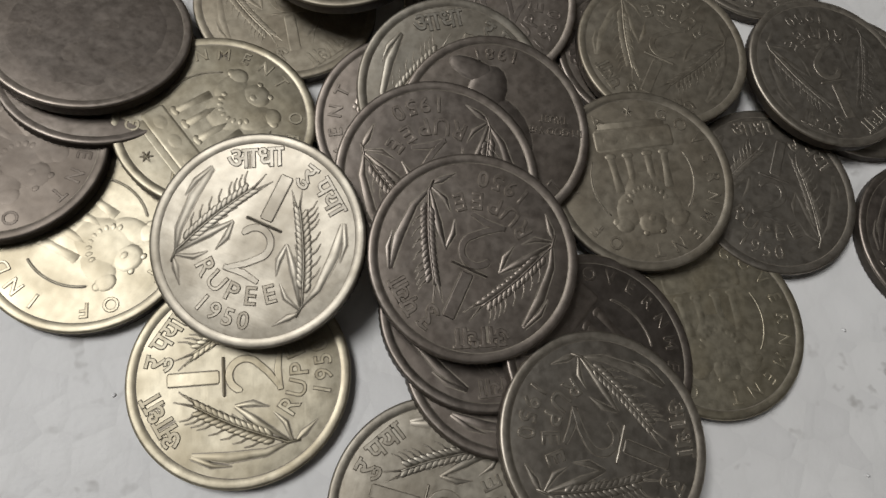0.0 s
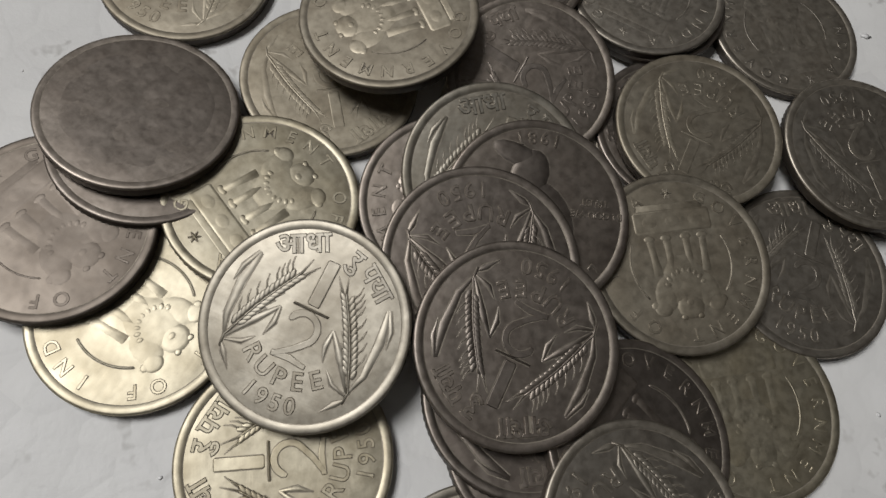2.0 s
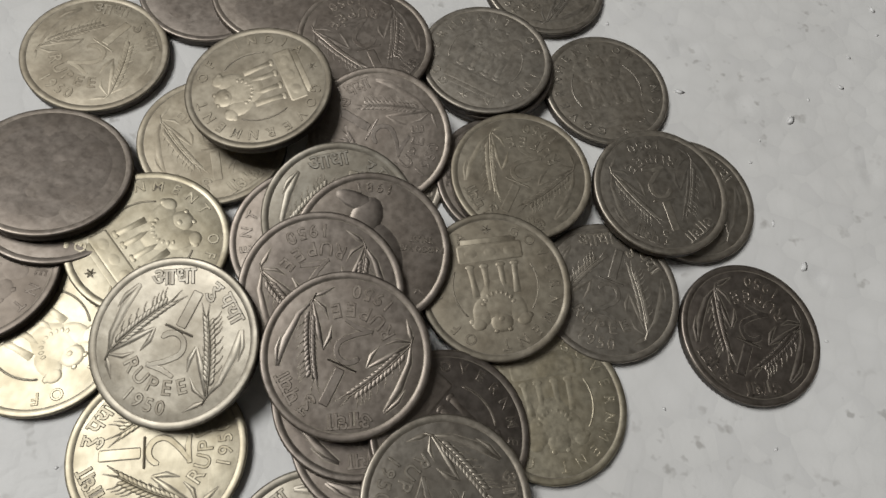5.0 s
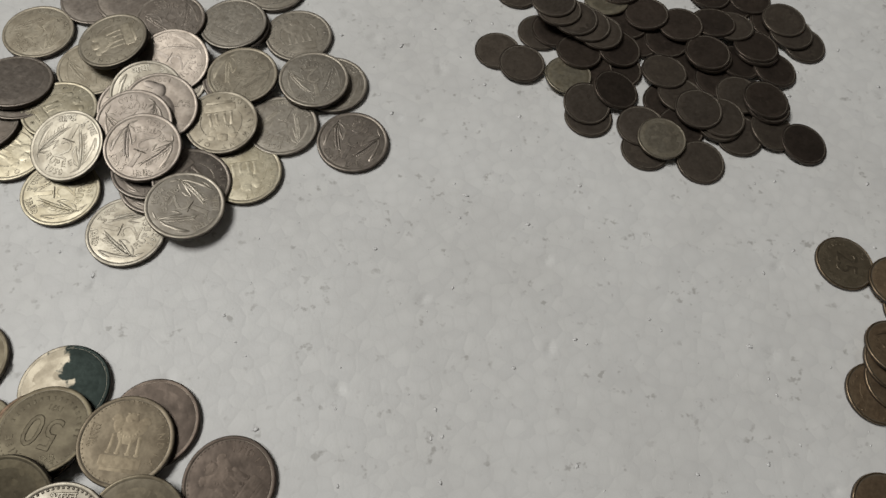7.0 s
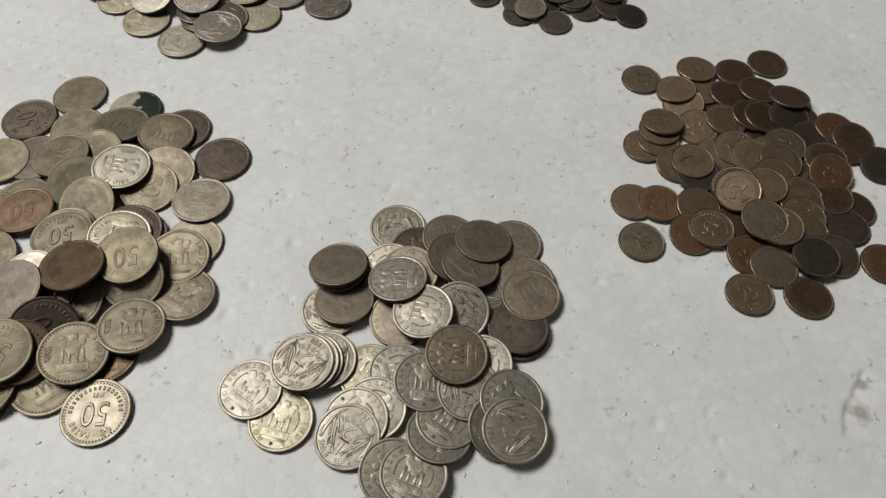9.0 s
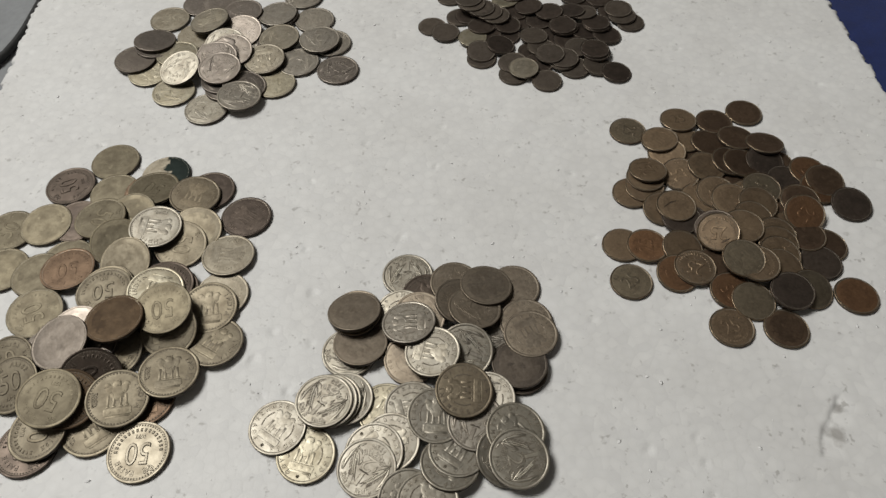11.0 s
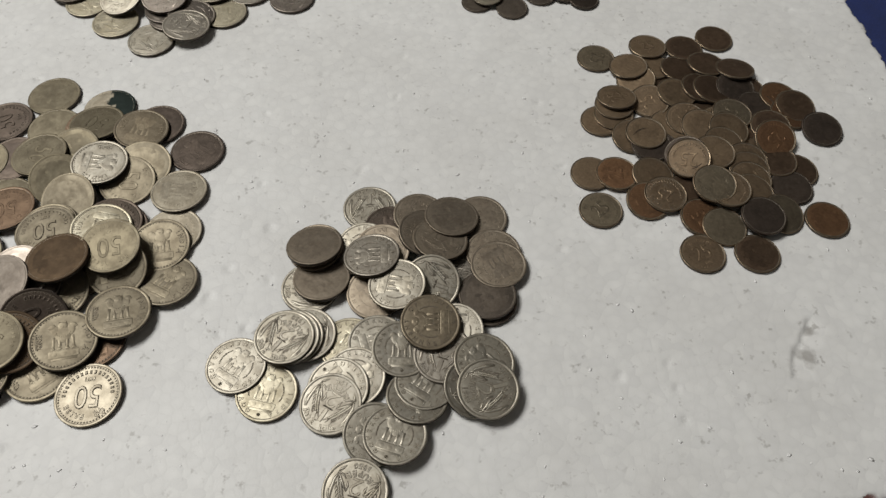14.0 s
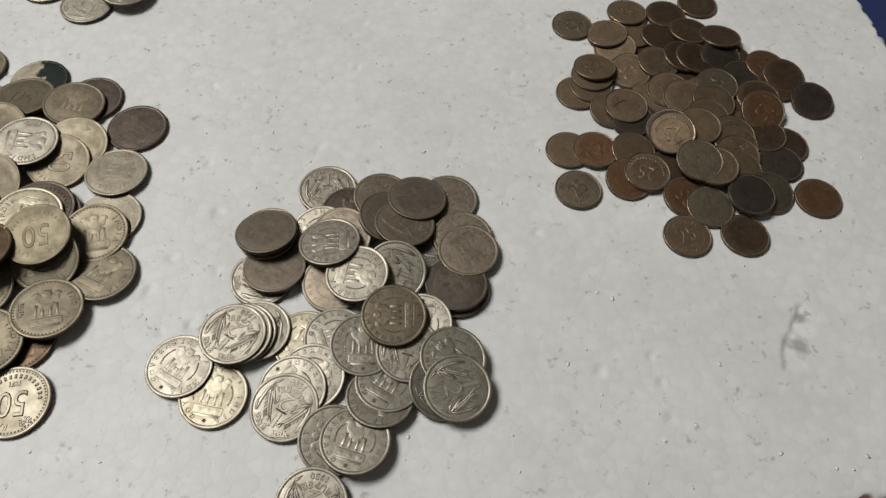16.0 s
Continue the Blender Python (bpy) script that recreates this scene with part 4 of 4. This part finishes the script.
coin("C", "P", "d", 0.02465, -0.12579, 0.00473, -0.0222, 0.2571, 347)
coin("C", "P", "d", 0.01932, -0.12351, 0.00657, -0.0223, 0.2570, 90)
coin("C", "P", "r", 0.03470, -0.11727, 0.01069, 0.0368, -0.0942, 164)
coin("C", "f", "w", -0.00762, -0.11324, 0.00119, -0.0482, 0.0970, 213)
coin("C", "P", "d", 0.00946, -0.13569, 0.00421, 0.0950, 0.3741, 115)
coin("C", "F", "a", -0.00603, -0.13920, 0.00333, 0.1454, 0.2665, 131)
coin("C", "F", "a", -0.00015, -0.14794, 0.00312, 0.1355, 0.2498, 113)
coin("C", "P", "e", 0.01587, -0.13004, 0.00959, 0.1169, 0.1444, 133)
coin("C", "F", "k", 0.03295, -0.14224, 0.00610, -0.3892, 0.3976, 214)
coin("C", "I", "b", 0.05579, -0.14636, 0.00000, 0.0000, 0.0000, 108)
coin("C", "I", "a", 0.03959, -0.16101, 0.00167, -0.1031, 0.1110, 136)
coin("C", "F", "k", 0.01689, -0.17192, 0.00000, 0.0000, 0.0000, 278)
coin("C", "F", "a", 0.01992, -0.16563, 0.00270, 0.1105, 0.1014, 10)
coin("C", "F", "r", 0.02842, -0.15320, 0.00771, -0.2369, 0.1675, 205)
coin("C", "f", "w", 0.02258, -0.15464, 0.00999, -0.1425, 0.1043, 265)
coin("C", "I", "a", 0.04715, -0.14976, 0.00520, -0.1761, 0.0500, 111)
coin("C", "I", "a", 0.06311, -0.13555, 0.00375, -0.0732, -0.0890, 109)
coin("C", "F", "g", 0.06177, -0.16859, 0.00053, -0.0121, 0.0473, 281)
coin("A", "H", "n", 0.02622, 0.02239, 0.00000, 0.0000, 0.0000, 171)
coin("A", "H", "y", 0.00321, 0.03441, 0.00000, 0.0000, 0.0000, 192)
coin("A", "H", "d", 0.09167, 0.06181, 0.00000, 0.0000, 0.0000, 252)
coin("A", "l", "y", 0.05824, 0.04677, 0.00000, 0.0000, 0.0000, 285)
coin("A", "h", "p", 0.06756, 0.06603, 0.00020, 0.0027, 0.0065, 76)
coin("A", "l", "p", 0.06781, 0.10607, 0.00000, 0.0000, 0.0000, 112)
coin("A", "h", "p", 0.08251, 0.08522, 0.00000, 0.0000, 0.0000, 80)
coin("A", "h", "p", 0.07620, 0.08456, 0.00276, -0.0090, 0.0014, 289)
coin("A", "l", "d", 0.04547, 0.10704, 0.00069, 0.0619, -0.0145, 86)
coin("A", "l", "p", 0.04462, 0.10728, 0.00197, 0.0619, -0.0144, 67)
coin("A", "h", "d", 0.04955, 0.08464, 0.00000, 0.0000, 0.0000, 157)
coin("A", "h", "g", 0.05187, 0.08405, 0.00260, 0.0322, 0.0190, 251)
coin("A", "h", "p", 0.05538, 0.12868, 0.00000, 0.0000, 0.0000, 37)
coin("A", "P", "d", -0.00678, 0.11516, 0.00000, 0.0000, 0.0000, 116)
coin("A", "P", "d", 0.00611, 0.11574, 0.00135, 0.0000, 0.0000, 120)
coin("A", "h", "d", 0.02279, 0.10658, 0.00270, -0.0003, 0.0003, 300)
coin("A", "h", "d", 0.02763, 0.08834, 0.00253, -0.0244, 0.2339, 158)
coin("A", "h", "p", 0.02727, 0.08214, 0.00035, -0.0827, 0.1750, 308)
coin("A", "h", "g", 0.00048, 0.08410, 0.00000, 0.0000, 0.0000, 289)
coin("A", "L", "g", 0.00739, 0.09169, 0.00604, 0.1585, -0.0052, 208)
coin("A", "h", "g", -0.02191, 0.09792, 0.00000, 0.0000, 0.0000, 61)
coin("A", "L", "y", -0.01654, 0.04886, 0.00000, 0.0000, 0.0000, 333)
coin("A", "L", "y", -0.00485, 0.06431, 0.00165, -0.0217, -0.0438, 44)
coin("A", "l", "e", -0.02780, 0.05731, 0.00165, -0.0075, -0.0095, 327)
coin("A", "P", "d", -0.01984, 0.06986, 0.00110, -0.0600, -0.1400, 121)
coin("A", "P", "d", -0.02150, 0.07318, 0.00310, -0.0600, -0.1400, 234)
coin("A", "H", "d", 0.03237, 0.03976, 0.00079, -0.0228, -0.0693, 176)
coin("A", "H", "d", 0.02916, 0.04427, 0.00191, -0.0229, -0.0693, 319)
coin("A", "L", "d", 0.01861, 0.06777, 0.00162, -0.0120, 0.1512, 162)
coin("A", "L", "d", 0.04298, 0.04066, 0.00254, -0.1570, -0.0232, 325)
coin("A", "L", "g", 0.04840, 0.06362, 0.00305, 0.0249, 0.0927, 284)
coin("A", "H", "n", 0.02336, 0.07074, 0.00567, -0.0592, 0.2511, 84)
coin("A", "Q", "d", 0.02866, 0.06622, 0.00574, -0.0767, 0.1979, 274)
coin("A", "H", "d", 0.02231, 0.05831, 0.00642, -0.0507, 0.1491, 292)
coin("A", "H", "n", 0.00340, 0.04887, 0.00512, 0.1491, 0.2245, 71)
coin("A", "H", "d", 0.02708, 0.04933, 0.00658, -0.0417, 0.1150, 253)
coin("A", "H", "p", 0.04309, 0.03098, 0.00374, -0.0793, -0.0292, 346)
coin("B", "P", "k", 0.18547, 0.10309, 0.00000, 0.0000, 0.0000, 81)
coin("B", "P", "k", 0.20181, 0.08970, 0.00000, 0.0000, 0.0000, 44)
coin("B", "P", "k", 0.21164, 0.10582, 0.00000, 0.0000, 0.0000, 191)
coin("B", "P", "k", 0.22168, 0.10105, 0.00081, 0.0000, 0.0000, 69)
coin("B", "P", "k", 0.23108, 0.11042, 0.00095, -0.0949, -0.0948, 290)
coin("B", "P", "k", 0.19346, 0.11797, 0.00000, 0.0000, 0.0000, 302)
coin("B", "P", "k", 0.20438, 0.11842, 0.00081, 0.0000, 0.0000, 66)
coin("B", "P", "k", 0.21614, 0.12495, 0.00097, -0.1150, -0.0710, 100)
coin("B", "P", "k", 0.24479, 0.10863, 0.00074, -0.0968, -0.0307, 291)
coin("B", "P", "k", 0.23257, 0.08947, 0.00000, 0.0000, 0.0000, 231)
coin("B", "P", "k", 0.17435, 0.10123, 0.00081, 0.0000, 0.0000, 290)
coin("B", "P", "k", 0.18963, 0.12589, 0.00081, 0.0000, 0.0000, 124)
coin("B", "P", "k", 0.17419, 0.12127, 0.00000, 0.0000, 0.0000, 47)
coin("B", "P", "k", 0.24802, 0.13325, 0.00000, 0.0000, 0.0000, 105)
coin("B", "P", "k", 0.23319, 0.14112, 0.00000, 0.0000, 0.0000, 286)
coin("B", "P", "k", 0.20567, 0.07855, 0.00056, -0.0241, 0.0732, 98)
coin("B", "P", "z", 0.14041, 0.10726, 0.00000, 0.0000, 0.0000, 125)
coin("B", "P", "z", 0.14924, 0.10148, 0.00081, 0.0000, 0.0000, 150)
coin("B", "P", "z", 0.15637, 0.11784, 0.00000, 0.0000, 0.0000, 151)
coin("B", "P", "y", 0.16598, 0.09715, 0.00161, 0.0000, 0.0000, 147)
coin("B", "P", "z", 0.17286, 0.08043, 0.00000, 0.0000, 0.0000, 331)
coin("B", "P", "z", 0.17215, 0.08491, 0.00176, -0.0590, 0.1196, 56)
coin("B", "P", "k", 0.18281, 0.09182, 0.00198, -0.1918, -0.0046, 2)
coin("B", "P", "z", 0.19225, 0.06834, 0.00000, 0.0000, 0.0000, 340)
coin("B", "P", "z", 0.19115, 0.07736, 0.00123, 0.0668, 0.0137, 317)
coin("B", "P", "z", 0.21124, 0.06462, 0.00039, -0.0157, 0.0508, 355)
coin("B", "P", "g", 0.19763, 0.07175, 0.00241, 0.0143, 0.0311, 156)
coin("B", "P", "z", 0.22654, 0.07713, 0.00046, 0.0260, 0.0585, 342)
coin("B", "P", "z", 0.23907, 0.08009, 0.00099, -0.1407, 0.0036, 334)
coin("B", "P", "k", 0.24975, 0.07555, 0.00062, -0.0872, 0.0034, 80)
coin("B", "P", "z", 0.22853, 0.09438, 0.00161, 0.0000, 0.0000, 268)
coin("B", "P", "z", 0.21944, 0.08159, 0.00156, 0.0095, 0.0279, 301)
coin("B", "P", "z", 0.22018, 0.08293, 0.00241, 0.0095, 0.0277, 239)
coin("B", "P", "z", 0.20682, 0.09219, 0.00150, -0.0274, -0.0909, 187)
coin("B", "P", "k", 0.23821, 0.09030, 0.00239, -0.0528, -0.0051, 104)
coin("B", "P", "k", 0.23750, 0.09170, 0.00321, -0.0527, -0.0051, 123)
coin("B", "P", "z", 0.21200, 0.08519, 0.00320, 0.0109, 0.0267, 82)
coin("B", "P", "z", 0.20185, 0.10256, 0.00149, -0.0269, -0.0905, 25)
coin("B", "P", "k", 0.21953, 0.11126, 0.00267, 0.0183, -0.0215, 212)
coin("B", "P", "k", 0.21855, 0.11165, 0.00346, 0.0182, -0.0214, 103)
coin("B", "P", "k", 0.23873, 0.11651, 0.00175, -0.0075, -0.0977, 292)
coin("B", "P", "k", 0.23828, 0.11760, 0.00247, -0.0076, -0.0975, 16)
coin("B", "P", "z", 0.23046, 0.12729, 0.00200, 0.0645, -0.1522, 325)
coin("B", "P", "k", 0.22333, 0.12806, 0.00229, 0.0645, -0.1523, 250)
coin("B", "P", "z", 0.25884, 0.12262, 0.00040, -0.0402, 0.0403, 333)
coin("B", "P", "z", 0.25402, 0.12707, 0.00169, 0.0000, 0.0000, 323)
coin("B", "P", "z", 0.25168, 0.13236, 0.00250, 0.0000, 0.0000, 324)
coin("B", "P", "k", 0.24063, 0.14428, 0.00081, 0.0000, 0.0000, 208)
coin("B", "P", "k", 0.22459, 0.14513, 0.00081, 0.0000, 0.0000, 5)
coin("B", "P", "k", 0.20997, 0.12497, 0.00293, 0.0644, -0.0358, 268)
coin("B", "P", "k", 0.19727, 0.12945, 0.00251, 0.1142, -0.0510, 62)
coin("B", "P", "y", 0.18258, 0.13593, 0.00106, 0.0879, -0.1173, 108)
coin("B", "P", "z", 0.14795, 0.13789, 0.00000, 0.0000, 0.0000, 239)
coin("B", "P", "k", 0.16146, 0.11908, 0.00081, 0.0000, 0.0000, 189)
coin("B", "P", "k", 0.17028, 0.10812, 0.00213, -0.0264, -0.0790, 149)
coin("B", "P", "k", 0.18536, 0.11155, 0.00186, -0.1172, 0.0368, 338)
coin("B", "P", "z", 0.17823, 0.11713, 0.00370, -0.0003, -0.0021, 220)
coin("B", "P", "z", 0.17363, 0.11942, 0.00450, -0.0003, -0.0019, 123)
coin("B", "P", "z", 0.16874, 0.12132, 0.00530, -0.0003, -0.0019, 91)
coin("B", "P", "z", 0.16253, 0.12452, 0.00610, -0.0003, -0.0019, 310)
coin("B", "P", "z", 0.16040, 0.12785, 0.00690, -0.0003, -0.0019, 172)
coin("B", "P", "k", 0.18777, 0.14163, 0.00171, 0.0876, -0.1173, 282)
